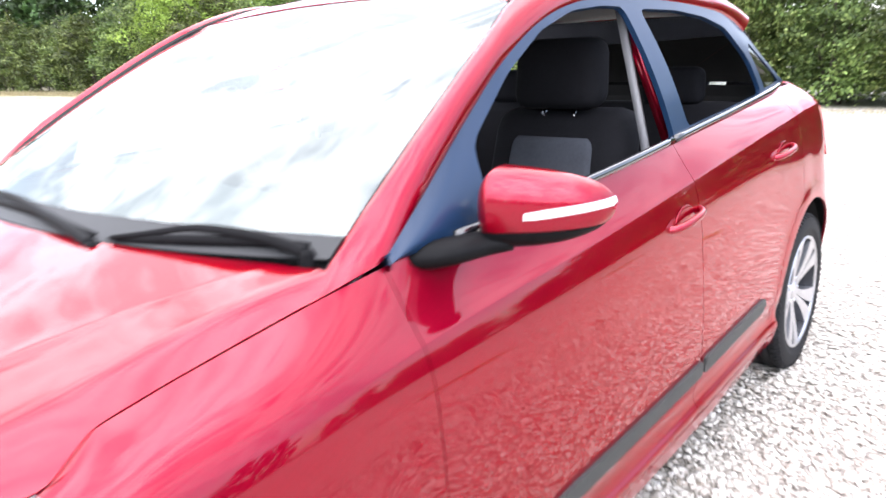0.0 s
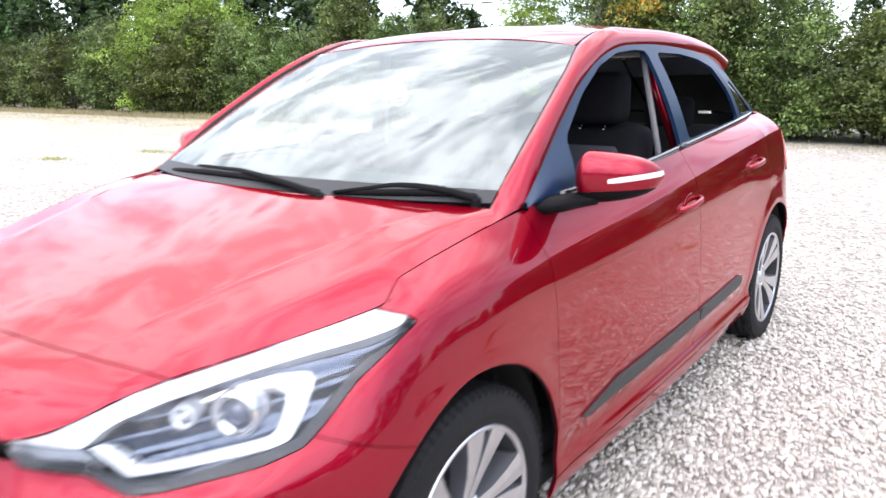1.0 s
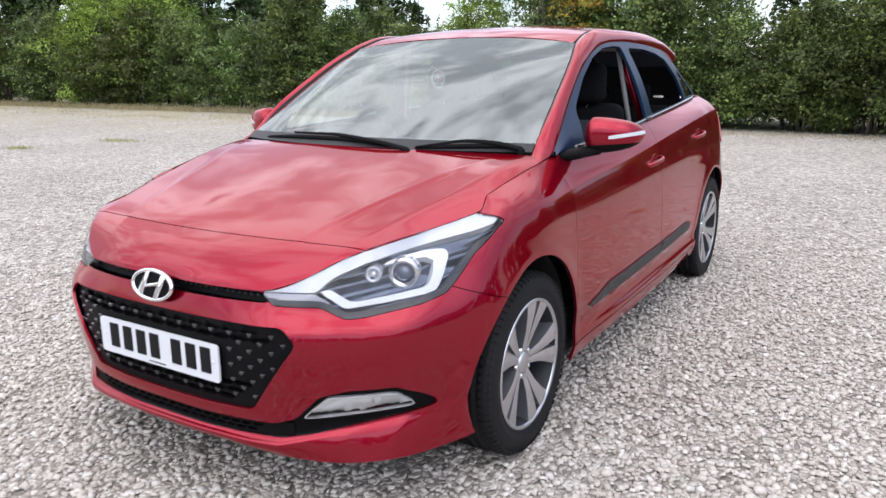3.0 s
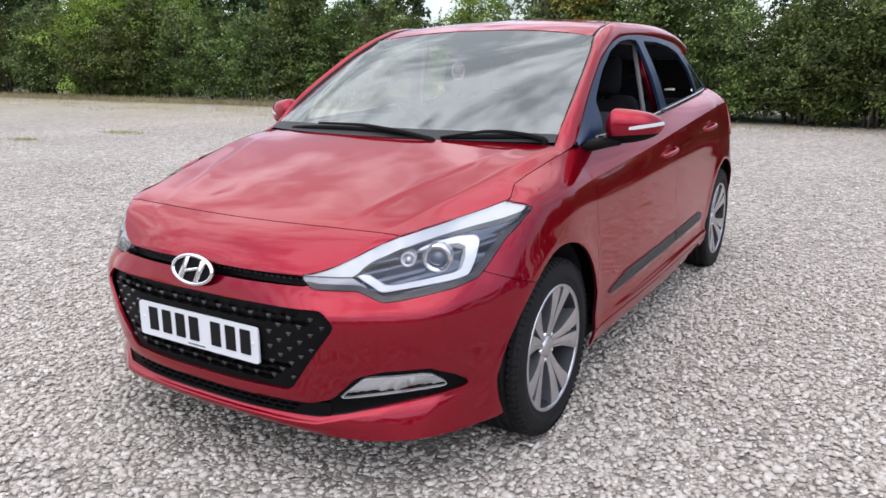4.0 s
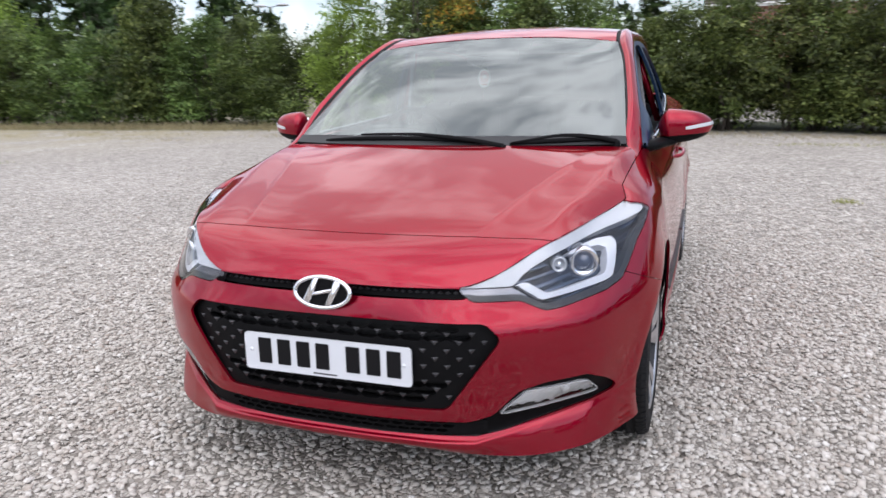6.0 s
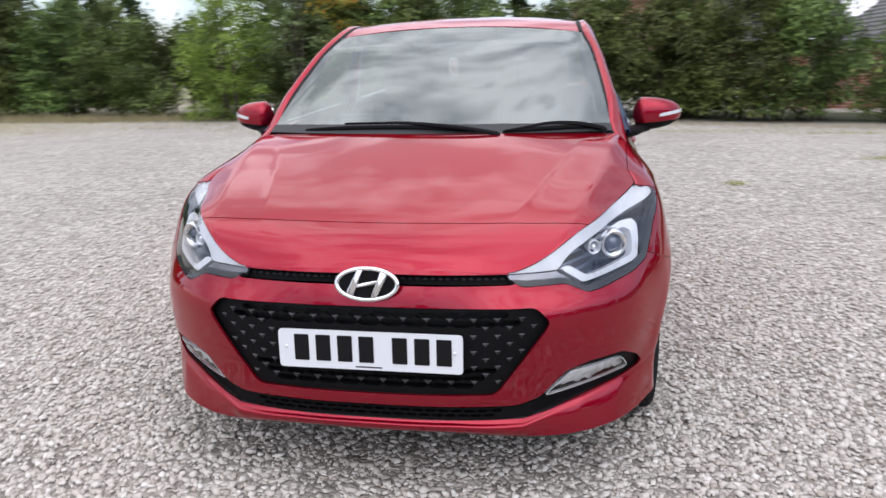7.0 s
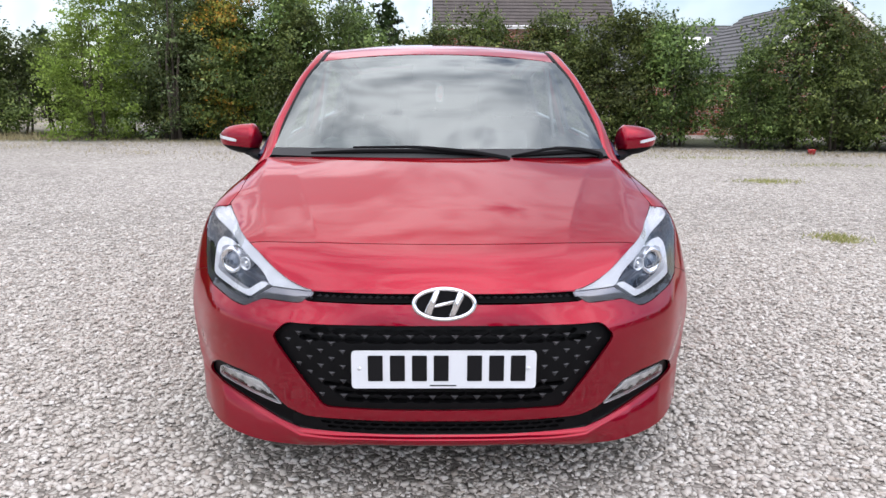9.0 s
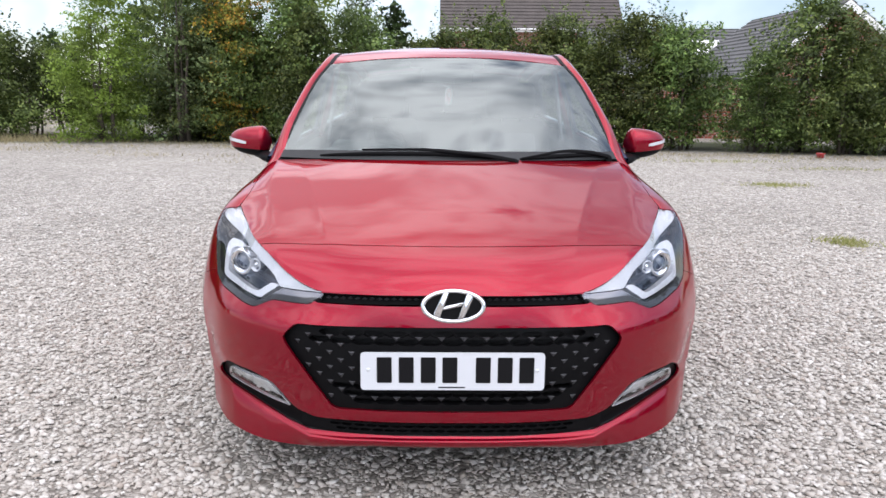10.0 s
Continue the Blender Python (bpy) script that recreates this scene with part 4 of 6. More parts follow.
MIR = mirror_sheet()
mx, mz = MIR[0][:, 0], MIR[0][:, 2]
low = .976 + .012 * (mx - .78) / .18
cap_s, base_s = clip(MIR, mz - low - .001), clip(MIR, low - .001 - mz)
band = np.minimum(mz - (.996 + .16 * (mx - .84)), (1.010 + .15 * (mx - .84)) - mz)
band = np.minimum(band, (mx - .885) * .16)
strip_s = clip(MIR, np.where(MIR[1][:, 1] < .3, band, -1.0))
for side in (1, -1):
    s = (lambda S: S) if side == 1 else flip_x
    mir = new("door_mirror")
    mir.parent = car
    skin("mirror_cap", s(cap_s), RED, mir, "red painted mirror cap", thick=.005)
    skin("mirror_base", s(base_s), BLACK, mir, thick=.005)
    skin("turn_signal", s(moved(strip_s, .003)), WHITE_LENS, mir, "clear turn signal strip", thick=.003)
    bm = bmesh.new()
    pts = curve3([(.725, .440, .940), (.765, .465, .948), (.80, .520, .958), (.835, .555, .966)], 5)
    tube(bm, [(p[0] * side, p[1], p[2]) for p in pts], [.046 - .016 * i / len(pts) for i in range(len(pts))], 12)
    for v in bm.verts:
        v.co.z = .952 + (v.co.z - .952) * .55
    part("mirror_arm", bm, BLACK, mir)
    bm = bmesh.new()
    slab(bm, soft_poly([(.795 * side, .975), (.945 * side, .985), (.94 * side, 1.045), (.80 * side, 1.055)], .02), .604, .607)
    part("mirror_glass", bm, MIRROR, mir)

# ---- screen border, wipers, scuttle ----
rowt = np.repeat(np.linspace(0, 1, 40), 40)
colw = np.tile(np.linspace(0, 1, 40), 40)
border = np.maximum(np.maximum(colw - .94, .075 - rowt), rowt - .972)
border = np.maximum(border, np.minimum(.31 - colw, rowt - .86))
frit = clip(moved(SCREEN, -.006), border)
cowl = clip(moved(SCREEN, .004), .062 - rowt)
skin("cowl_panel", join(cowl, flip_x(cowl)), COWL, car, "matt black cowl panel under the wipers", thick=.004)
skin("screen_border", join(frit, flip_x(frit)), SEAM, screen, "black printed border", thick=0)
bm = bmesh.new()
xs = np.linspace(-.655, .655, 40)
a = [(x, .155 + .15 * (x / .665) ** 2 - .012, .948 + .006 * (x / .665) ** 2) for x in xs]
b = [(x, .155 + .15 * (x / .665) ** 2 + .055, .958 + .006 * (x / .665) ** 2) for x in xs]
va, vb = [bm.verts.new(p) for p in a], [bm.verts.new(p) for p in b]
vc = [bm.verts.new((p[0], p[1] - .03, p[2] - .05)) for p in a]
for i in range(39):
    bm.faces.new((va[i], va[i + 1], vb[i + 1], vb[i])), bm.faces.new((vc[i], vc[i + 1], va[i + 1], va[i]))
part("scuttle", bm, BLACK, car)


def on_screen(x, t, lift):
    """A place on the windscreen at x and a fraction t of its height, lifted off the glass."""
    fi, fj = t * 39, min(abs(x) / SCREEN_EDGE[0][0], .999) * 39
    i, j = int(fi), int(fj)
    u, v = fi - i, fj - j
    p, n = (sum(A[(i + di) * 40 + j + dj] * (u if di else 1 - u) * (v if dj else 1 - v) for di in (0, 1) for dj in (0, 1)) for A in SCREEN[:2])
    return Vector((x, p[1] + n[1] * lift, p[2] + n[2] * lift))


def glide(pts, m):
    """Places on the screen along (x, fraction, lift) stations."""
    return [on_screen(*p) for p in curve3(pts, m)]


def strap(bm, pts, wide, high):
    """A bar of wedge-shaped section along the points: wide up the screen, high off it."""
    rings = []
    for i, p in enumerate(pts):
        d = (pts[min(i + 1, len(pts) - 1)] - pts[max(i - 1, 0)]).normalized()
        n = Vector((0, -.43, .90))
        n = (n - d * n.dot(d)).normalized()
        u = n.cross(d)
        a, b = (v[i] if hasattr(v, "__len__") else v for v in (wide, high))
        rings.append([bm.verts.new(p + u * a * q + n * b * h) for q, h in ((-.5, 0), (-.5, .35), (-.22, .95), (0, 1), (.2, .8), (.5, .25), (.5, 0))])
    for p, q in zip(rings, rings[1:]):
        for i in range(7):
            bm.faces.new((p[i], p[(i + 1) % 7], q[(i + 1) % 7], q[i]))
    bm.faces.new(rings[0][::-1]), bm.faces.new(rings[-1])
    bmesh.ops.recalc_face_normals(bm, faces=bm.faces[:])


WIPERS = (([(-.515, .022, .003), (-.30, .036, .003), (0, .036, .003), (.235, .012, .003)], [(.262, -.015, .010), (.16, .010, .016), (.02, .034, .018), (-.085, .048, .018), (-.20, .054, .014), (-.345, .056, .010)]),
          ([(.280, .010, .003), (.40, .020, .003), (.53, .030, .003), (.645, .034, .003)], [(.655, .008, .008), (.59, .030, .014), (.50, .040, .018), (.455, .040, .018), (.37, .022, .014), (.288, .004, .010)]))
for blade_pts, arm_pts in WIPERS:
    wiper = new("wiper")
    wiper.parent = car
    bm = bmesh.new()
    pts = glide(blade_pts, 8)
    m_ = len(pts) - 1
    strap(bm, pts, [.010 + .010 * math.sin(math.pi * k / m_) ** .6 for k in range(m_ + 1)], [.006 + .008 * math.sin(math.pi * k / m_) ** .6 for k in range(m_ + 1)])
    part("blade", bm, BLACK, wiper)
    bm = bmesh.new()
    pts = glide(arm_pts, 6)
    m_ = len(pts) - 1
    strap(bm, pts, [.022 - .014 * (k / m_) ** 1.5 for k in range(m_ + 1)], [.011 - .005 * k / m_ for k in range(m_ + 1)])
    part("arm", bm, BLACK, wiper)
    bm = bmesh.new()
    lathe(bm, [(-.04, .014), (-.006, .013), (.002, .010), (.004, .001)], 18, "z", pts[0] + Vector((0, 0, .004)))
    part("pivot_cap", bm, BLACK, wiper)

# ---- side strips, handles, tail lamps ----
def flank_point(y, z, lift=0.0):
    P = GRID[:, MU * 6:MU * 13]
    d = np.hypot(P[..., 1] - y, P[..., 2] - z)
    k = np.unravel_index(np.argmin(d), d.shape)
    return float(P[k][0]) + lift


for y0, y1 in ((.475, 1.434), (1.446, 2.02)):
    zz = lambda y: .398 + .030 * (y - .475) / 1.5
    tip = .24 if y0 < 1 else 0.0
    cut = [(y0, zz(y0) - .030), (y1, zz(y1) - .030), (y1 - (0 if y0 < 1 else -.0), zz(y1) + .014), (y0 + tip, zz(y0 + tip) + .014)]
    S = clip(door_f if y0 < 1 else door_r, inside(side_yz(door_f if y0 < 1 else door_r), soft_poly(cut, .008)))
    for side in (1, -1):
        s = (lambda Q: Q) if side == 1 else flip_x
        skin("side_moulding", s(moved(S, .010)), MOULDING, car, "dark grey rubbing strip low on the door", thick=.012)
for yc, zc in ((1.345, .838), (2.235, .893)):
    for side in (1, -1):
        h = new("door_handle")
        h.parent = car
        x = flank_point(yc, zc)
        bm = bmesh.new()
        pts = [(side * (x + lift), yc + dy, zc + dz) for dy, lift, dz in ((-.100, -.006, -.012), (-.085, .010, -.010), (-.045, .024, -.004), (0, .027, .002), (.045, .024, .006), (.082, .010, .008), (.095, -.006, .008))]
        tube(bm, curve3(pts, 4), .0095, 10)
        part("grip", bm, RED, h, "red painted pull handle")
        bm = bmesh.new()
        bmesh.ops.create_uvsphere(bm, u_segments=24, v_segments=12, radius=1)
        for v in bm.verts:
            v.co = Vector((side * (x + .001 + v.co.x * .004), yc - .005 + v.co.y * .062, zc - .006 + v.co.z * .040))
        part("recess", bm, RED, h)
tl_f = inside(side_yz(quarter), soft_poly([(2.84, .80), (2.90, .99), (3.02, 1.03), (3.25, 1.03), (3.25, .80)], .02))
tail_s = clip(quarter, np.where(quarter[0][:, 0] > .3, tl_f, -1.0))
for side in (1, -1):
    skin("tail_lamp", (lambda Q: Q)(moved(tail_s, .006)) if side == 1 else flip_x(moved(tail_s, .006)), TAIL_RED, car, thick=.01)
rows = []
for t in np.linspace(0, 1, 6):
    rows.append([(w * (.545 - .02 * t), 2.60 + .10 * t - .06 * w ** 3, 1.405 - .012 * t - .05 * w ** 2.4) for w in np.linspace(0, 1, 16)])
SP = sheet(np.array(rows))
SP = SP if SP[1][20][2] > 0 else sheet(np.array(rows), True)
skin("rear_spoiler", join(SP, flip_x(SP)), RED, car, thick=.03)

# ---- wheels ----
def polar(r, t, x):
    return (x, r * math.cos(t), r * math.sin(t))


def wheel(x, y, side, turn):
    """A tyre on an alloy with five split spokes; its outer face looks along +x before it is turned."""
    w = new("wheel")
    w.parent = car
    w.matrix_local = pose(x, y, HUB - .005, 0, 0, 0 if side == 1 else 180) @ pose(0, 0, 0, turn, 0, 0)
    bm = bmesh.new()
    prof = [(-.085, .198), (-.100, .215), (-.106, .245), (-.103, .275), (-.094, .295), (-.080, .304)]
    for g in (-.055, -.018, .018, .055):
        prof += [(g - .008, .308), (g - .005, .301), (g + .005, .301), (g + .008, .308)]
    prof += [(.080, .304), (.092, .295), (.098, .275), (.1005, .254), (.100, .244), (.0975, .241), (.097, .230), (.094, .2215), (.086, .210)]
    lathe(bm, prof, 80)
    part("tyre", bm, RUBBER, w)
    bm = bmesh.new()
    for i in range(76):
        t0, t1 = 2 * math.pi * i / 76, 2 * math.pi * (i + .62) / 76
        vs = [bm.verts.new(polar(r, t, xx)) for t in (t0, t1) for xx, r in ((.062, .3095), (.082, .3070), (.096, .2975), (.096, .2900))]
        bm.faces.new((vs[0], vs[1], vs[5], vs[4])), bm.faces.new((vs[1], vs[2], vs[6], vs[5])), bm.faces.new((vs[2], vs[3], vs[7], vs[6]))
        bm.faces.new((vs[0], vs[3], vs[2], vs[1])), bm.faces.new((vs[4], vs[5], vs[6], vs[7]))
    part("tread", bm, RUBBER, w, smooth=False)["kind"] = "stuff"
    bm = bmesh.new()
    lathe(bm, [(.088, .2215), (.0965, .2195), (.0965, .2125), (.090, .2085)], 80)
    part("rim", bm, ALLOY, w, "machined rim edge")
    bm = bmesh.new()
    lathe(bm, [(.0905, .2090), (.070, .2015), (.03, .195), (-.09, .190)], 80)
    part("barrel", bm, ALLOY_DARK, w, "dark wheel barrel")
    for i in range(5):
        c = 2 * math.pi * i / 5
        bm = bmesh.new()
        for sg in (1, -1):
            outer = [(.034, .022), (.060, .025), (.10, .034), (.15, .055), (.185, .074), (.212, .090)]
            innr = [(.040, .000), (.070, .001), (.10, .002), (.15, .006), (.185, .011), (.213, .016)]
            top, bot = [], []
            for (ro, to), (ri, ti) in zip(outer, innr):
                row = []
                for q in (0, .5, 1):
                    r, t = ro + (ri - ro) * q, to + (ti - to) * q
                    xx = .066 + .026 * min(1, max(0, (r - .05) / .15)) ** .8 + (.002 if q == .5 else 0)
                    row.append(bm.verts.new((xx, r * math.cos(c) - sg * t * math.sin(c), r * math.sin(c) + sg * t * math.cos(c))))
                top.append(row)
                bot.append([bm.verts.new((.030, v.co.y, v.co.z)) for v in row])
            for p, q, bp, bq in zip(top, top[1:], bot, bot[1:]):
                for k in (0, 1):
                    bm.faces.new((p[k], p[k + 1], q[k + 1], q[k]))
                bm.faces.new((p[0], q[0], bq[0], bp[0])), bm.faces.new((p[2], bp[2], bq[2], q[2]))
        bmesh.ops.recalc_face_normals(bm, faces=bm.faces[:])
        for f in bm.faces:                                        # faces machined bright, flanks painted grey
            f.material_index = 0 if abs(f.normal.x) > .75 else 1
        part("spoke", bm, ALLOY, w, smooth=False).data.materials.append(ALLOY_GREY)
        bm = bmesh.new()
        fl = [bm.verts.new((.060 + .012 * k, r * math.cos(c) - t * math.sin(c), r * math.sin(c) + t * math.cos(c))) for r, t, k in ((.05, .006, 0), (.05, -.006, 0), (.12, -.014, .4), (.205, -.040, .9), (.205, .040, .9), (.12, .014, .4))]
        bm.faces.new((fl[0], fl[1], fl[2], fl[5])), bm.faces.new((fl[5], fl[2], fl[3], fl[4]))
        part("slot_floor", bm, ALLOY_GREY, w, smooth=False)
        bm = bmesh.new()
        t = c + math.pi / 5
        lathe(bm, [(.050, .0105), (.066, .0100), (.070, .006), (.0705, .0005)], 12, "x", (0, .048 * math.cos(t), .048 * math.sin(t)))
        part("wheel_nut", bm, CHROME, w)
    bm = bmesh.new()
    lathe(bm, [(.05, .040), (.066, .038), (.072, .031), (.074, .024), (.0745, .001)], 32)
    part("hub_cap", bm, ALLOY, w, "silver centre cap")
    bm = bmesh.new()
    lathe(bm, [(.012, .001), (.030, .055), (.034, .065), (.018, .075), (.018, .142), (.0, .142), (0, .05)], 48)
    part("brake_disc", bm, ALLOY_DARK, w)
    bm = bmesh.new()
    lathe(bm, [(-.005, .001), (-.005, .188)], 48)
    part("brake_backing", bm, SEAM, w)
    return w


for sx_, sy_, turn in ((1, AXLE_F, 3), (1, AXLE_R, 40), (-1, AXLE_F, 5), (-1, AXLE_R, 60)):
    wheel(.736 * sx_, sy_, sx_, turn)
    bm = bmesh.new()                                              # wheel housing
    pr = []
    for k in range(25):
        t = math.pi * (-.045 + 1.145 * k / 24)
        ra = ARCH + .010 - (.16 * max(0, .02 - ARCH * math.sin(t)) if sy_ < 1 and math.cos(t) < 0 else 0)
        pr.append([bm.verts.new((xx * sx_, (sy_ if sy_ > 1 else ARCH_F) + ra * math.cos(t), HUB + ra * math.sin(t))) for xx in (.48, .66, .80)])
    for p, q in zip(pr, pr[1:]):
        for k in (0, 1):
            bm.faces.new((p[k], p[k + 1], q[k + 1], q[k]))
    part("wheel_housing", bm, SEAM, car)
bm = bmesh.new()
box(bm, (-.80, .36, .205), (.80, 2.2, .26), .01, 1)
box(bm, (-.50, -.70, .205), (.50, .37, .235), .01, 1)
box(bm, (-.66, 2.1, .26), (.66, 3.1, .32), .01, 1)
part("undertray", bm, SEAM, car)
bm = bmesh.new()
box(bm, (-.46, -.62, .24), (.46, -.60, .62))
box(bm, (-.66, -.08, .26), (.66, -.06, .80))
box(bm, (-.48, -.6, .24), (-.46, .3, .70)), box(bm, (.46, -.6, .24), (.48, .3, .70))
part("engine_bay", bm, SEAM, car)

# ---- cabin ----
def cabin(name, lo, hi, m, bevel=.03, shape=None, parent=None, label=""):
    bm = bmesh.new()
    box(bm, lo, hi, bevel, 3)
    if shape:
        for v in bm.verts:
            v.co = shape(v.co)
    return part(name, bm, m, parent or car, label)


inner_roof = moved(ROOF, -.03)
skin("headlining", join(inner_roof, flip_x(inner_roof)), LINER, car, thick=0)
for side in (1, -1):
    s = (lambda Q: Q) if side == 1 else flip_x
    skin("pillar_trim", s(moved(PILLAR, -.022)), BEIGE, car, thick=0)
    bm = bmesh.new()
    for p, q in (((.66, 1.425, 1.01), (.585, 1.355, 1.36)),):
        slab(bm, [(p[1] + .050, p[2] - .3), (p[1] + .068, p[2] - .3), (p[1] + .059, p[2]), (q[1] + .076, q[2]), (q[1] + .062, q[2]), (p[1] + .046, p[2])], 0, .02, "yz")
        for v in bm.verts:
            v.co.x = side * (v.co.x + .690 - .105 * (v.co.z - .71) / .65 * (1 if v.co.z > 1.0 else .3))
    part("centre_pillar_trim", bm, BEIGE, car, "pale plastic pillar cover")
    bm = bmesh.new()
    slab(bm, [(1.508, .98), (1.536, .98), (1.470, 1.355), (1.442, 1.355)], 0, .03, "yz")
    for v in bm.verts:
        v.co.x = side * (v.co.x + .698 - .118 * (v.co.z - .98) / .375)
    part("centre_pillar", bm, RED, car)
    cabin("door_card", (.66 if side == 1 else -.80, .55, .30), (.80 if side == 1 else -.66, 2.4, .95), FABRIC, .02, lambda v: Vector((v.x * (1 - .12 * max(0, v.z - .6)), v.y, v.z + .030 * (v.y - 1))))
    seat = new("front_seat")
    seat.parent = car
    cx = .37 * side
    cabin("cushion", (cx - .24, .95, .42), (cx + .24, 1.45, .60), FABRIC, .05, None, seat)
    cabin("backrest", (cx - .235, 1.34, .55), (cx + .235, 1.50, 1.085), FABRIC, .06, lambda v: Vector((cx + (v.x - cx) * (1 - .18 * max(0, v.z - .75)), v.y + .28 * (v.z - .55), v.z)), seat)
    cabin("centre_panel", (cx - .160, 1.318, .62), (cx + .160, 1.37, 1.040), FABRIC_GREY, .022, lambda v: Vector((cx + (v.x - cx) * (1 - .9 * max(0, v.z - .86)), v.y + .28 * (v.z - .55), v.z - 1.6 * (v.x - cx) ** 2)), seat)
    cabin("headrest", (cx - .14, 1.455, 1.085), (cx + .14, 1.575, 1.285), FABRIC, .045, lambda v: Vector((cx + (v.x - cx) * (1 - .35 * max(0, v.z - 1.15)), v.y + .1 * (v.z - 1.1), v.z)), seat)
    for dx in (-.05, .05):
        bm = bmesh.new()
        tube(bm, [(cx + dx, 1.50, .98), (cx + dx, 1.515, 1.12)], .006, 8)
        part("headrest_post", bm, CHROME, seat)
    
    for cx2 in (.36 * side,):
        cabin("rear_headrest", (cx2 - .12, 2.34, 1.03), (cx2 + .12, 2.42, 1.17), FABRIC, .035)
cabin("rear_bench", (-.62, 1.85, .42), (.62, 2.35, .62), FABRIC, .05)
cabin("rear_backrest", (-.62, 2.25, .58), (.62, 2.38, 1.04), FABRIC, .05, lambda v: Vector((v.x, v.y + .2 * (v.z - .58), v.z)))
cabin("parcel_shelf", (-.60, 2.42, .98), (.60, 2.9, 1.0), FABRIC, .005)
cabin("cabin_floor", (-.78, .30, .28), (.78, 2.9, .34), SEAM, .005)
cabin("bulkhead", (-.70, .30, .30), (.70, .34, .93), SEAM, .005)

dash = new("dashboard")
dash.parent = car
bm = bmesh.new()
prof = [(.215, .945), (.30, .962), (.50, .972), (.62, .968), (.70, .945), (.73, .90), (.72, .80), (.66, .70), (.62, .60)]
cols = []
for x in np.linspace(-.70, .70, 30):
    hood_up = .045 * math.exp(-((x + .36) / .17) ** 4)
    cols.append([bm.verts.new((x, y + .10 * (x / .7) ** 2 * (1 if y < .45 else .2), z + (hood_up * math.exp(-((y - .60) / .12) ** 2)))) for y, z in prof])
for p, q in zip(cols, cols[1:]):
    for i in range(len(prof) - 1):
        bm.faces.new((p[i], q[i], q[i + 1], p[i + 1]))
bmesh.ops.recalc_face_normals(bm, faces=bm.faces[:])
part("dash_top", bm, DASH, dash, "dark grey moulded dashboard")
cabin("instrument_hood", (-.52, .58, .955), (-.20, .72, 1.015), DASH, .025, None, dash)
for x in (-.55, 0.0, .55):
    cabin("air_vent", (x - .06, .715, .84), (x + .06, .74, .90), SILVER, .01, None, dash)
wheel_s = new("steering_wheel")
wheel_s.parent = car
wheel_s.matrix_local = pose(-.36, .88, .925, -65, 0, 0) @ Matrix.Diagonal((.92, .92, .8, 1))
bm = bmesh.new()
rings = []
for k in range(40):
    t = 2 * math.pi * k / 40
    rings.append([bm.verts.new(((.182 + .016 * math.cos(u)) * math.cos(t), (.182 + .016 * math.cos(u)) * math.sin(t), .016 * math.sin(u))) for u in [2 * math.pi * i / 10 for i in range(10)]])
for p, q in zip(rings, rings[1:] + rings[:1]):
    for i in range(10):
        bm.faces.new((p[i], p[(i + 1) % 10], q[(i + 1) % 10], q[i]))
part("grip_ring", bm, FABRIC, wheel_s)
bm = bmesh.new()
box(bm, (-.07, -.05, -.03), (.07, .05, .02), .02, 3)
for a in (0, math.pi, -math.pi / 2):
    tube(bm, [(.05 * math.cos(a), .05 * math.sin(a), 0), (.178 * math.cos(a), .178 * math.sin(a), 0)], .015, 8)
part("hub_and_spokes", bm, DASH, wheel_s)
rv = new("rear_view_mirror")
rv.parent = car
cabin("housing", (-.125, .905, 1.275), (.125, .945, 1.345), DASH, .018, None, rv)
bm = bmesh.new()
tube(bm, [(0, .925, 1.325), (0, .945, 1.352)], .012, 10)
part("stem", bm, DASH, rv)
PAPER = mat("white_card", (0.8, 0.8, 0.8), 0.6)
PAPER_RED = mat("red_print", (0.5, 0.05, 0.06), 0.6)
tag = empty("air_freshener", "white round card with a red ring hanging from the mirror", "air freshener")
tag.matrix_world = pose(.005, .77, 1.213, 0, 0, 62) @ Matrix.Diagonal((.82, 1, .82, 1))
bm = bmesh.new()
slab(bm, [(.043 * math.cos(t), .050 * math.sin(t)) for t in [2 * math.pi * i / 40 for i in range(40)]], -.0015, .0015)
part("card", bm, PAPER, tag, smooth=False)
for r0, r1 in ((.026, .032), (.014, .019)):
    bm = bmesh.new()
    for yy in (-.0025, .0025):
        ra = [bm.verts.new((r0 * math.cos(t), yy, .010 + r0 * math.sin(t))) for t in [2 * math.pi * i / 32 for i in range(32)]]
        rb = [bm.verts.new((r1 * math.cos(t), yy, .010 + r1 * math.sin(t))) for t in [2 * math.pi * i / 32 for i in range(32)]]
        for i in range(32):
            bm.faces.new((ra[i], ra[(i + 1) % 32], rb[(i + 1) % 32], rb[i]))
    part("printed_ring", bm, PAPER_RED, tag, smooth=False)
bm = bmesh.new()
box(bm, (-.022, -.0025, -.034), (.022, .0025, -.028))
part("printed_bar", bm, PAPER_RED, tag, smooth=False)
bm = bmesh.new()
tube(bm, [(0, 0, .049), (-.03, .07, .085)], .0012, 6)
part("cord", bm, PAPER, tag)

# black mouldings in the roof ditches
for side in (1, -1):
    bm = bmesh.new()
    tube(bm, [(p[0] * side * .994, p[1], p[2] - .002) for p in curve3(DITCH, 6)], .0045, 8)
    part("roof_moulding", bm, BLACK, car)

# black weather strips along the foot of the side windows
for side in (1, -1):
    for y0, y1 in ((.50, 1.43), (1.45, 2.72)):
        bm = bmesh.new()
        bl = curve3(BELT, 12)
        pts = [(side * (np.interp(y, bl[:, 1], bl[:, 0]) + .004), y, np.interp(y, bl[:, 1], bl[:, 2]) + .004) for y in np.linspace(y0, y1, 24)]
        tube(bm, pts, .0105, 8)
        part("window_weather_strip", bm, GLOSS, car)

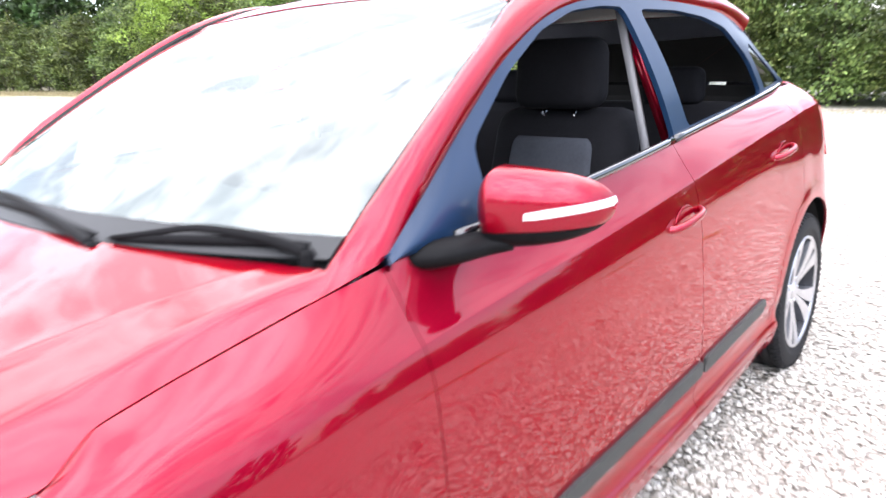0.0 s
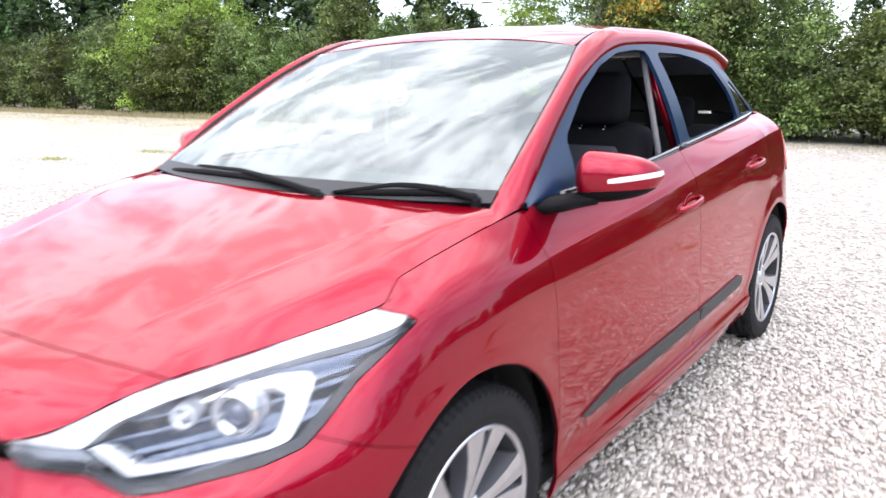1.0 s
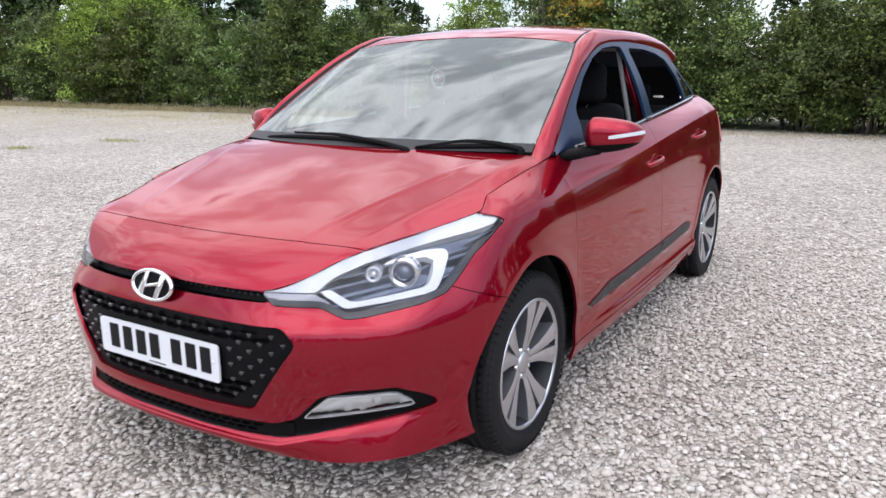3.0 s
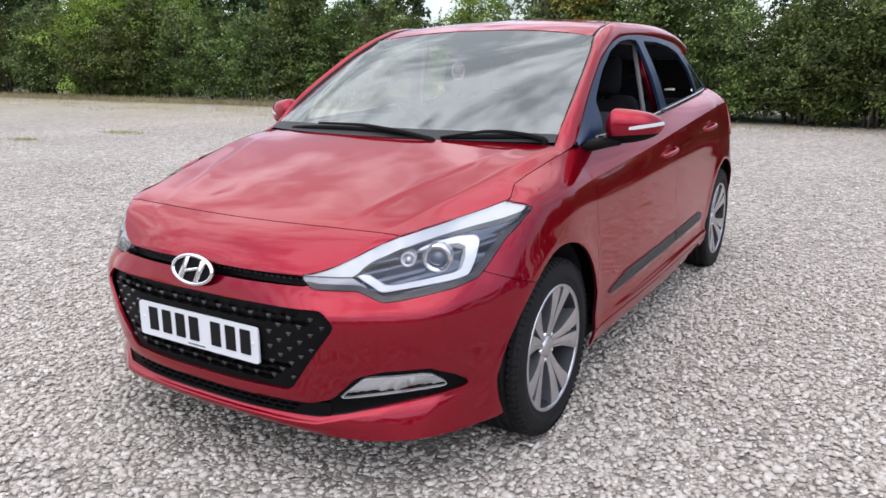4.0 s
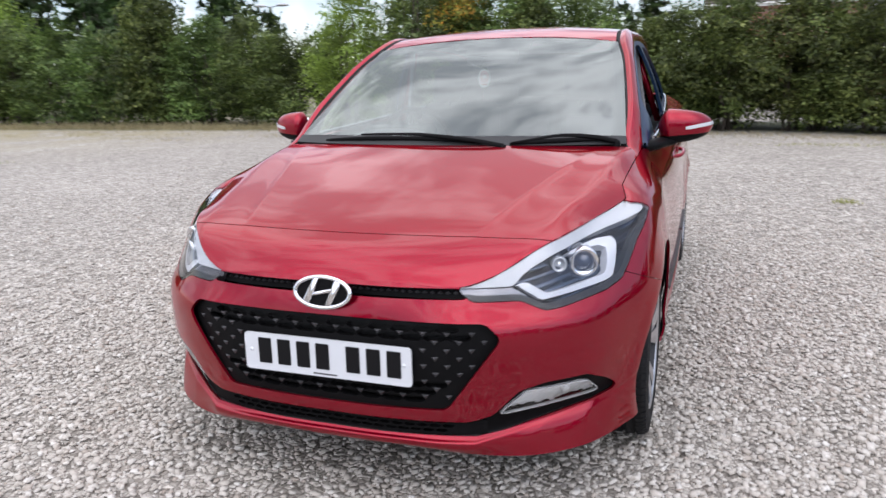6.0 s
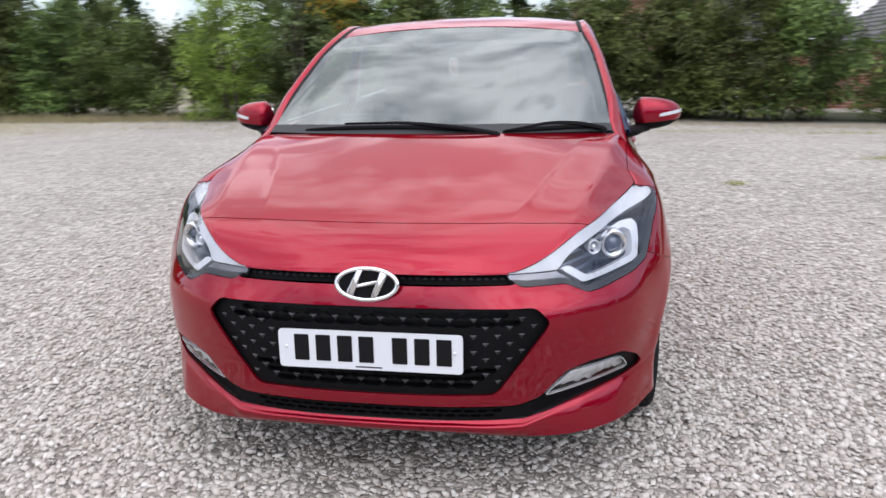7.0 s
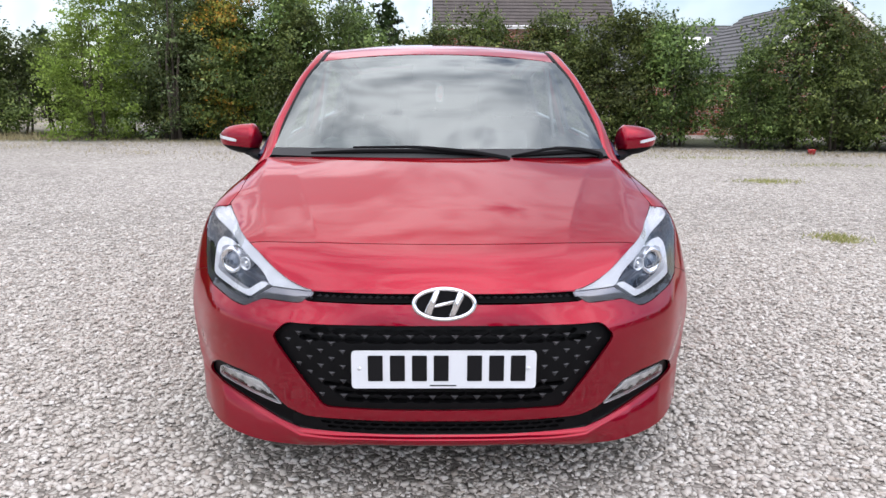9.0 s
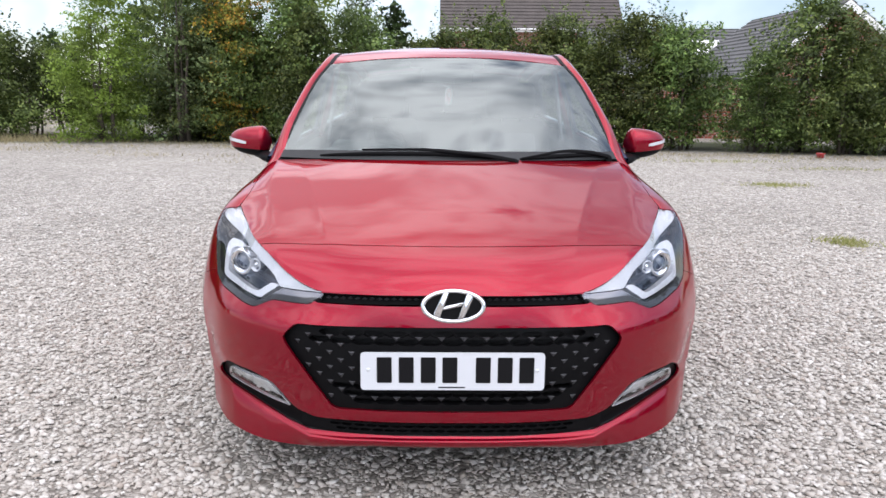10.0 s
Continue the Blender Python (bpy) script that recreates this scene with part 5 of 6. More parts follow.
# ---- ground ----
def noise_node(nt, co, scale, detail=5, rough=.6):
    n = nt.nodes.new("ShaderNodeTexNoise")
    n.inputs["Scale"].default_value, n.inputs["Detail"].default_value, n.inputs["Roughness"].default_value = scale, detail, rough
    nt.links.new(co, n.inputs["Vector"])
    return n


def ramp(nt, fac, stops):
    r = nt.nodes.new("ShaderNodeValToRGB")
    e = r.color_ramp.elements
    while len(e) < len(stops):
        e.new(.5)
    for k, (p, c) in enumerate(stops):
        e[k].position, e[k].color = p, (*c, 1)
    nt.links.new(fac, r.inputs[0])
    return r


def gravel_mat():
    m = bpy.data.materials.new("gravel_bed")
    m.use_nodes = True
    nt = m.node_tree
    b = nt.nodes["Principled BSDF"]
    b.inputs["Roughness"].default_value = .95
    co = nt.nodes.new("ShaderNodeTexCoord").outputs["Object"]
    vo = nt.nodes.new("ShaderNodeTexVoronoi")
    vo.inputs["Scale"].default_value = 38
    nt.links.new(co, vo.inputs["Vector"])
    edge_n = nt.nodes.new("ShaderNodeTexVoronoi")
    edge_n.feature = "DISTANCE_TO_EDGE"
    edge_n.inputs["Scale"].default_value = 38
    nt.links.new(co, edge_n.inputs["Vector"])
    sep = nt.nodes.new("ShaderNodeSeparateColor")
    nt.links.new(vo.outputs["Color"], sep.inputs[0])
    stone = ramp(nt, sep.outputs[0], [(0, (.212, .196, .174)), (.45, (.409, .386, .350)), (1, (.576, .553, .511))])
    # the shade between stones is painted in: cell borders darken the colour
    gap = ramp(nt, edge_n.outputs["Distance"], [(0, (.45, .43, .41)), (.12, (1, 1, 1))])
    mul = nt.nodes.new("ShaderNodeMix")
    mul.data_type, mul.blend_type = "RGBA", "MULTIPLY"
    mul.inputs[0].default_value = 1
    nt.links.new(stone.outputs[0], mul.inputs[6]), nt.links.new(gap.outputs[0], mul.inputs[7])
    # bare, drier and mossier stretches
    patch = ramp(nt, noise_node(nt, co, .35, 10, .72).outputs["Fac"], [(.33, (.84, .83, .81)), (.62, (1.10, 1.09, 1.08))])
    # pebbly clusters, a hand to an arm wide
    clus = ramp(nt, noise_node(nt, co, 8.0, 6, .8).outputs["Fac"], [(.36, (.70, .69, .675)), (.64, (1.24, 1.235, 1.23))])
    mul3 = nt.nodes.new("ShaderNodeMix")
    mul3.data_type, mul3.blend_type = "RGBA", "MULTIPLY"
    mul3.inputs[0].default_value = 1
    nt.links.new(mul.outputs[2], mul3.inputs[6]), nt.links.new(clus.outputs[0], mul3.inputs[7])
    mul2 = nt.nodes.new("ShaderNodeMix")
    mul2.data_type, mul2.blend_type = "RGBA", "MULTIPLY"
    mul2.inputs[0].default_value = 1
    nt.links.new(mul3.outputs[2], mul2.inputs[6]), nt.links.new(patch.outputs[0], mul2.inputs[7])
    # dry grass near the hedge line
    sx = nt.nodes.new("ShaderNodeSeparateXYZ")
    nt.links.new(co, sx.inputs[0])
    far = nt.nodes.new("ShaderNodeMapRange")
    # the hedge line swings nearer on one side
    swing = nt.nodes.new("ShaderNodeMath")
    swing.operation = "MULTIPLY_ADD"
    swing.inputs[1].default_value, swing.inputs[2].default_value = .3, -.3
    nt.links.new(sx.outputs[0], swing.inputs[0])
    swung = nt.nodes.new("ShaderNodeMath")
    swung.operation = "MAXIMUM"
    swung.inputs[1].default_value = 0
    nt.links.new(swing.outputs[0], swung.inputs[0])
    off_y = nt.nodes.new("ShaderNodeMath")
    nt.links.new(sx.outputs[1], off_y.inputs[0]), nt.links.new(swung.outputs[0], off_y.inputs[1])
    far.inputs[1].default_value, far.inputs[2].default_value = 6.0, 14.5
    nt.links.new(off_y.outputs[0], far.inputs[0])
    gn = noise_node(nt, co, .9, 8, .7)
    mm = nt.nodes.new("ShaderNodeMath")
    mm.operation = "MULTIPLY"
    mm_in = mm.inputs[0]
    side_x = nt.nodes.new("ShaderNodeMapRange")
    side_x.inputs[1].default_value, side_x.inputs[2].default_value, side_x.inputs[3].default_value, side_x.inputs[4].default_value = -14, -8, 1, .06
    nt.links.new(sx.outputs[0], side_x.inputs[0])
    less = nt.nodes.new("ShaderNodeMath")
    less.operation = "MULTIPLY"
    nt.links.new(far.outputs[0], less.inputs[0]), nt.links.new(side_x.outputs[0], less.inputs[1])
    ga = ramp(nt, gn.outputs["Fac"], [(.38, (0, 0, 0)), (.56, (1, 1, 1))])
    nt.links.new(less.outputs[0], mm_in)
    nt.links.new(ga.outputs[0], mm.inputs[1])
    mg = nt.nodes.new("ShaderNodeMix")
    mg.data_type = "RGBA"
    nt.links.new(mm.outputs[0], mg.inputs[0])
    nt.links.new(mul2.outputs[2], mg.inputs[6])
    mg.inputs[7].default_value = (.30, .265, .155, 1)
    # dark soil and turf under and beyond the hedge
    soil = nt.nodes.new("ShaderNodeMapRange")
    soil.inputs[1].default_value, soil.inputs[2].default_value = 14.2, 15.2
    nt.links.new(off_y.outputs[0], soil.inputs[0])
    past = nt.nodes.new("ShaderNodeMapRange")       # pale hardstanding again beyond the hedge
    past.inputs[1].default_value, past.inputs[2].default_value = 17.6, 18.4
    past.inputs[3].default_value, past.inputs[4].default_value = 1, .15
    nt.links.new(off_y.outputs[0], past.inputs[0])
    strip = nt.nodes.new("ShaderNodeMath")
    strip.operation = "MULTIPLY"
    nt.links.new(soil.outputs[0], strip.inputs[0]), nt.links.new(past.outputs[0], strip.inputs[1])
    mg2 = nt.nodes.new("ShaderNodeMix")
    mg2.data_type = "RGBA"
    nt.links.new(strip.outputs[0], mg2.inputs[0])
    nt.links.new(mg.outputs[2], mg2.inputs[6])
    mg2.inputs[7].default_value = (.045, .055, .02, 1)
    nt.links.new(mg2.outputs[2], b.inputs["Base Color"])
    bp = nt.nodes.new("ShaderNodeBump")
    bp.inputs["Strength"].default_value, bp.inputs["Distance"].default_value = 1.0, .02
    nt.links.new(edge_n.outputs["Distance"], bp.inputs["Height"])
    nt.links.new(bp.outputs[0], b.inputs["Normal"])
    return m


def island_mat(name, stops, rough, trans=0.0, hue=0.0):
    """Colour picked piece by piece."""
    m = bpy.data.materials.new(name)
    m.use_nodes = True
    nt = m.node_tree
    b = nt.nodes["Principled BSDF"]
    b.inputs["Roughness"].default_value = rough
    geo = nt.nodes.new("ShaderNodeNewGeometry")
    r = ramp(nt, geo.outputs["Random Per Island"], stops)
    col = r.outputs[0]
    if hue:
        info = nt.nodes.new("ShaderNodeObjectInfo")
        rng = nt.nodes.new("ShaderNodeMapRange")
        rng.inputs[3].default_value, rng.inputs[4].default_value = .5 - hue, .5 + hue
        nt.links.new(info.outputs["Random"], rng.inputs[0])
        val = nt.nodes.new("ShaderNodeMapRange")
        val.inputs[3].default_value, val.inputs[4].default_value = .66, 1.34
        nt.links.new(info.outputs["Random"], val.inputs[0])
        hs = nt.nodes.new("ShaderNodeHueSaturation")
        nt.links.new(rng.outputs[0], hs.inputs["Hue"])
        nt.links.new(val.outputs[0], hs.inputs["Value"])
        nt.links.new(col, hs.inputs["Color"])
        col = hs.outputs[0]
    if hue:
        # lighter and darker sprays, metre-wide
        co = nt.nodes.new("ShaderNodeTexCoord")
        spray = noise_node(nt, co.outputs["Object"], 1.0, 4, .5)
        sv = nt.nodes.new("ShaderNodeMapRange")
        sv.inputs[1].default_value, sv.inputs[2].default_value, sv.inputs[3].default_value, sv.inputs[4].default_value = .34, .66, .42, 1.7
        nt.links.new(spray.outputs["Fac"], sv.inputs[0])
        hs2 = nt.nodes.new("ShaderNodeHueSaturation")
        nt.links.new(sv.outputs[0], hs2.inputs["Value"])
        nt.links.new(col, hs2.inputs["Color"])
        col = hs2.outputs[0]
        b.inputs["Specular IOR Level"].default_value = .22
    nt.links.new(col, b.inputs["Base Color"])
    if trans:
        tr, mx_, out = nt.nodes.new("ShaderNodeBsdfTranslucent"), nt.nodes.new("ShaderNodeMixShader"), nt.nodes["Material Output"]
        mx_.inputs[0].default_value = trans
        nt.links.new(col, tr.inputs[0])
        nt.links.new(b.outputs[0], mx_.inputs[1]), nt.links.new(tr.outputs[0], mx_.inputs[2])
        nt.links.new(mx_.outputs[0], out.inputs[0])
    return m


def bulk(name, V, F, material, smooth=False):
    """A mesh from arrays: V (n, 3), F (m, k) with k corners each."""
    me = bpy.data.meshes.new(name)
    me.vertices.add(len(V))
    me.vertices.foreach_set("co", np.asarray(V, np.float32).ravel())
    k = F.shape[1]
    me.loops.add(F.size)
    me.loops.foreach_set("vertex_index", np.asarray(F, np.int32).ravel())
    me.polygons.add(len(F))
    me.polygons.foreach_set("loop_start", np.arange(0, F.size, k, dtype=np.int32))
    if smooth:
        me.polygons.foreach_set("use_smooth", np.ones(len(F), bool))
    me.materials.append(material)
    me.update(calc_edges=True)
    return me


rng = np.random.default_rng(7)
bm = bmesh.new()
bmesh.ops.create_grid(bm, x_segments=4, y_segments=4, size=500)
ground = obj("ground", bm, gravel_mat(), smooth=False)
ground.location.z = -.004
tagged(ground, "pale grey limestone gravel ground with dry grass far off", "ground", kind="structure")

CUBE = np.array([(x, y, z) for x in (-1, 1) for y in (-1, 1) for z in (-1, 1)], float)
CUBE_F = np.array([(0, 1, 3, 2), (4, 6, 7, 5), (0, 4, 5, 1), (2, 3, 7, 6), (1, 5, 7, 3)])     # chips lie bedded: no underside


def stones(n, x0, x1, y0, y1, smin, smax, keep):
    """Angular chips, each a squashed and skewed block, scattered over a stretch of the ground."""
    p = np.stack([rng.uniform(x0, x1, n), rng.uniform(y0, y1, n)], 1)
    p = p[keep(p[:, 0], p[:, 1])]
    n = len(p)
    size = smin + (smax - smin) * rng.random(n) ** 1.9
    shape = CUBE[None] * rng.uniform(.62, 1.0, (n, 8, 3)) * (np.stack([rng.uniform(.7, 1.3, n), rng.uniform(.6, 1.0, n), rng.uniform(.22, .42, n)], 1) * size[:, None] / 2)[:, None]
    a, bq, c = rng.uniform(0, 6.28, n), rng.normal(0, .2, n), rng.normal(0, .2, n)
    ca, sa, cb, sb, cc, sc = np.cos(a), np.sin(a), np.cos(bq), np.sin(bq), np.cos(c), np.sin(c)
    one, zero = np.ones(n), np.zeros(n)
    Rz = np.stack([ca, -sa, zero, sa, ca, zero, zero, zero, one], 1).reshape(n, 3, 3)
    Rx = np.stack([one, zero, zero, zero, cb, -sb, zero, sb, cb], 1).reshape(n, 3, 3)
    Ry = np.stack([cc, zero, sc, zero, one, zero, -sc, zero, cc], 1).reshape(n, 3, 3)
    V = np.einsum("nij,nkj->nki", Rz @ Rx @ Ry, shape)
    V[..., 0] += p[:, 0, None]
    V[..., 1] += p[:, 1, None]
    V[..., 2] += (size * .10)[:, None] + rng.uniform(-.004, .004, n)[:, None]
    F = (CUBE_F[None] + 8 * np.arange(n)[:, None, None]).reshape(-1, 4)
    return V.reshape(-1, 3), F


def off_car(x, y):
    return ~((np.abs(x) < .60) & (y > -.35) & (y < 3.1))


CHIP = island_mat("gravel_chip", [(0, (.363, .315, .267)), (.15, (.447, .408, .360)), (.6, (.511, .476, .428)), (.9, (.559, .529, .483)), (1, (.651, .625, .582))], .9)
def ramp_in(v, lo, hi):
    return np.clip((v - lo) / (hi - lo), 0, 1)


def near(x, y):
    """Share of the chips kept: full beside the car, thinning outwards."""
    return ramp_in(x, -3.4, -2.0) * ramp_in(-x, -4.0, -2.8) * ramp_in(-y, -4.2, -2.6)


zones = ((112000, -3.4, 4.2, -1.6, 4.0, .010, .030, lambda x, y: off_car(x, y) & (rng.random(len(x)) < near(x, y))),
         (56000, -8.0, 8.0, -1.6, 8.5, .013, .034, lambda x, y: (rng.random(len(x)) < 1 - near(x, y)) & (rng.random(len(x)) < ramp_in(x, -8, -3) * ramp_in(-x, -8, -4) * ramp_in(-y, -8.5, -3.5))))
VV, FF, k = [], [], 0
for z_ in zones:
    V, F = stones(*z_)
    VV.append(V), FF.append(F + k)
    k += len(V)
chips = new("gravel", bulk("gravel", np.concatenate(VV), np.concatenate(FF), CHIP))
tagged(chips, "loose pale grey and buff limestone chips", "gravel", kind="stuff")

# ---- leaves ----
def leaf_cloud(pts, dirs, size, seed):
    """Folded pointed leaves at the points, half facing the given directions."""
    r = np.random.default_rng(seed)
    n = len(pts)
    nrm = dirs + r.normal(0, .38, (n, 3))
    nrm /= np.linalg.norm(nrm, axis=1, keepdims=True)
    t = np.cross(nrm, r.normal(0, 1, (n, 3)))
    t /= np.linalg.norm(t, axis=1, keepdims=True)
    b = np.cross(nrm, t)
    s = (size * r.uniform(.6, 1.35, n))[:, None]
    V = np.stack([pts - t * s * .5, pts + b * s * .26 + nrm * s * .08, pts + t * s * .5, pts - b * s * .26 + nrm * s * .08], 1)
    F = np.arange(4 * n).reshape(n, 4)
    return V.reshape(-1, 3), F


def crown_points(n, w, d, h, seed, lobes=16, base=.15, spiky=0.0):
    """Places for leaves on many small overlapping clumps that fill an uneven crown down to the ground."""
    r = np.random.default_rng(seed)
    P, D, cs = [], [], []
    lobes *= 3
    for i in range(lobes):
        z = base + (h * .93 - base) * (i + r.random()) / lobes
        taper = (1 - max(0, z / h - .35) ** 1.6 * (1.1 + .55 * spiky)) * r.uniform(.85, 1.1)
        taper = max(taper, .08) * min(1, .74 + .9 * z / h)        # drawn in towards the foot
        a, q = r.uniform(0, 6.283), r.random() ** .5
        cs.append((math.cos(a) * q * w * .5 * taper, math.sin(a) * q * d * .5 * taper, z, r.uniform(.20, .36) * min(w, 3.2) * .5 * (.55 + .5 * taper)))
    per = np.array([c[3] ** 2 for c in cs])
    per = (per / per.sum() * n).astype(int)
    for (cx, cy, cz, rad), m_ in zip(cs, per):
        # leaves sit on sprays, a hand or two wide, that share a tilt
        ns = max(3, m_ // 15)
        q = r.normal(0, 1, (ns, 3))
        q /= np.linalg.norm(q, axis=1, keepdims=True)
        mid = q * rad * (.40 + .80 * r.random((ns, 1)) ** .7) * (1, 1, .8) + (cx, cy, cz)
        tilt = q + (0, 0, .55) + r.normal(0, .55, (ns, 3))
        k = r.integers(0, ns, m_)
        wide = .055 + .16 * rad
        p = mid[k] + r.normal(0, 1, (m_, 3)) * (wide, wide, wide * .45)
        ok = p[:, 2] > .04
        P.append(p[ok]), D.append(tilt[k][ok])
    for i in range(int(16 + 22 * spiky)):          # thin shoots that stand out of the outline
        c = cs[r.integers(len(cs) // 2, len(cs))]
        x, y = c[0] + r.normal(0, .15), c[1] + r.normal(0, .15)
        z0, ln = c[2], r.uniform(.35, .75)
        m_ = 22
        t = np.linspace(0, 1, m_)[:, None]
        lean = r.normal(0, .3, 2)
        p = np.concatenate([x + lean[0] * t * ln, y + lean[1] * t * ln, z0 + t * ln], 1) + r.normal(0, .035, (m_, 3)) * (1.5 - t)
        P.append(p), D.append(np.tile((0, -.4, .6), (m_, 1)))
    return np.concatenate(P), np.concatenate(D)


BARK = mat("bark", (0.06, 0.048, 0.036), .9, vary=.3, bump=.5, scale=40)
LEAVES = {
    "green": island_mat("hedge_leaf", [(0, (.034, .051, .015)), (.5, (.077, .109, .028)), (.9, (.131, .170, .044)), (1, (.212, .243, .079))], .50, .24, .022),
    "fresh": island_mat("young_tree_leaf", [(0, (.094, .140, .026)), (.5, (.154, .218, .042)), (1, (.253, .314, .075))], .55, .34, .014),
    "bright": island_mat("bright_leaf", [(0, (.124, .203, .032)), (.5, (.198, .298, .053)), (1, (.273, .381, .075))], .55, .35, .012),
}
LEAVES["grey"] = island_mat("grey_green_leaf", [(0, (.049, .074, .028)), (.5, (.092, .132, .048)), (1, (.184, .224, .090))], .5, .25, .012)
LEAVES["dark"] = island_mat("dark_leaf", [(0, (.018, .036, .012)), (.5, (.035, .064, .019)), (1, (.058, .100, .029))], .5, .2, .01)
LEAVES["evergreen"] = island_mat("evergreen_leaf", [(0, (.012, .022, .010)), (.5, (.022, .038, .015)), (1, (.035, .055, .02))], .6, .05, .01)
LEAVES["amber"] = island_mat("turning_leaf", [(0, (.069, .089, .015)), (.5, (.149, .147, .025)), (.85, (.265, .158, .030)), (1, (.368, .137, .020))], .5, .3, .01)


def plant_meshes(w, d, h, n, size, lobes, spiky, seed, base=.15, tint="green"):
    P, D = crown_points(n, w, d, h, seed, lobes, base, spiky)
    V, F = leaf_cloud(P, D, size, seed + 1)
    crown = bulk("crown", V, F, LEAVES[tint])
    r = random.Random(seed)
    bm = bmesh.new()
    for i in range(5):
        x, y = r.uniform(-.3, .3) * w, r.uniform(-.3, .3) * d
        pts = [(x * .4, y * .4, -.05)]
        for q in range(1, 6):
            f = q / 5
            pts.append((x * (.4 + .6 * f) * (1 - .5 * f) + r.uniform(-.06, .06), y * (.4 + .6 * f) * (1 - .5 * f) + r.uniform(-.06, .06), h * .72 * f))
        tube(bm, pts, [.035 * h / 3 * (1 - .16 * q) for q in range(6)], 6)
    for f in bm.faces:
        f.smooth = True
    trunk = bpy.data.meshes.new("trunk")
    bm.to_mesh(trunk)
    bm.free()
    trunk.materials.append(BARK)
    return trunk, crown


KINDS = {
    "low": [plant_meshes(2.3, 1.7, 2.5, 11500, .078, 17, .6, 11 + i, .28) for i in range(4)],
    "mid": [plant_meshes(2.5, 1.9, 3.3, 13500, .082, 22, .9, 31 + i, .28) for i in range(4)],
    "tall": [plant_meshes(3.0, 2.4, 5.6, 12000, .095, 28, 1.3, 51 + i, tint="fresh") for i in range(2)],
    "far": [plant_meshes(2.5, 1.9, 3.0, 8500, .098, 20, .8, 131 + i) for i in range(3)],
    "bright": [plant_meshes(3.3, 2.6, 4.7, 19000, .088, 40, 1.6, 71, .05, tint="bright")],
    "open": [plant_meshes(2.7, 2.2, 4.6, 6500, .085, 24, 1.8, 61, tint="grey")],
    "amber": [plant_meshes(2.2, 1.8, 5.2, 8000, .082, 20, 1.0, 81, tint="amber")],
    "evergreen": [plant_meshes(5.5, 4.0, 9.0, 2600, .56, 30, .3, 97 + i, .1, tint="evergreen") for i in range(2)],
    "dark": [plant_meshes(5.5, 4.0, 9.0, 5000, .33, 30, .6, 91 + i, 1.0, tint="dark") for i in range(2)],
}


def plant(kind, i, x, y, s=1.0, turn=None, label="", category="shrub", group="hedge", zs=1.0):
    t = random.Random(i * 77 + int(x * 10))
    trunk, crown = KINDS[kind][i % len(KINDS[kind])]
    root = empty({"shrub": "hedge_shrub", "tree": "tree"}[category], label, category, group)
    root.matrix_world = pose(x, y, -.02, 0, 0, t.uniform(0, 360) if turn is None else turn) @ Matrix.Diagonal((s, s, s * zs, 1))
    for nm, me in (("trunk", trunk), ("crown", crown)):
        o = new(nm, me)
        o.parent = root
    return root


def hedge_y(x):
    """The hedge stands closer towards the houses."""
    return 14.5 + 1.6 / (1 + math.exp((x + 5) / 1.5)) - .3 * max(0, x - 1)


rr = random.Random(5)
x = -42.0
i = 0
while x < 14.5:
    far = x < -14
    kind = "low" if (-1.6 < x < 3.6 or x > 9.0 or rr.random() < .35) else "mid"
    kind = "far" if far else kind
    y = hedge_y(x) + .35 + rr.uniform(-.15, .25)
    if not -9.0 < x < -6.7:                       # a young tree stands in this gap
        plant(kind, i, x, y, rr.uniform(.92, 1.12) * (1.12 if far else .74 if x > 6.4 else .92 if x > 2 else 1), label="dense leafy green shrub in the hedge behind the gravel", zs=rr.uniform(.9, 1.08))
    x += rr.uniform(1.25, 1.6) if not far else rr.uniform(1.7, 2.1)
    i += 1
x = -14.0
while x < 13.5:
    if not 3.4 < x < 6.0:
        plant("far" if x < -13 else "low", i, x, hedge_y(x) + 1.9 + rr.uniform(-.2, .2), rr.uniform(.85, 1.0) * (.78 if x > 6 else 1.05), label="leafy green shrub in the back of the hedge")
    x += rr.uniform(1.7, 2.1)
    i += 1
for i, (kind, x, y, s) in enumerate((("bright", -7.9, 15.3, .84), ("tall", -6.0, 17.0, 1.0), ("open", -6.2, 15.4, .98), ("amber", -4.7, 15.6, .96), ("tall", -3.5, 17.3, .95), ("open", -2.2, 17.6, .86), ("far", -15.5, 17.0, 1.1), ("bright", -25.6, 16.8, 1.15),
                                     ("mid", 7.75, 13.3, 1.05), ("mid", 9.2, 13.1, .80), ("mid", 1.3, 15.0, .92), ("mid", 2.9, 14.8, .93), ("mid", .3, 15.2, .86), ("bright", -23.2, 17.2, 1.2), ("tall", -6.6, 17.4, .9), ("mid", 4.6, 14.0, .92), ("mid", -3.6, 15.6, 1.1), ("mid", -5.4, 16.3, 1.1))):
    plant(kind, i + 40, x, y, s, label={"bright": "fresh light green young tree behind the hedge", "amber": "slender tree with leaves turning amber", "tall": "tall green tree with an open crown", "open": "feathery grey-green young tree behind the hedge", "mid": "tall leafy shrub in the hedge", "far": "tall dark leafy shrub in the hedge"}[kind], category="tree" if kind not in ("mid", "far") else "shrub", group="trees behind the hedge" if kind not in ("mid", "far") else "hedge")
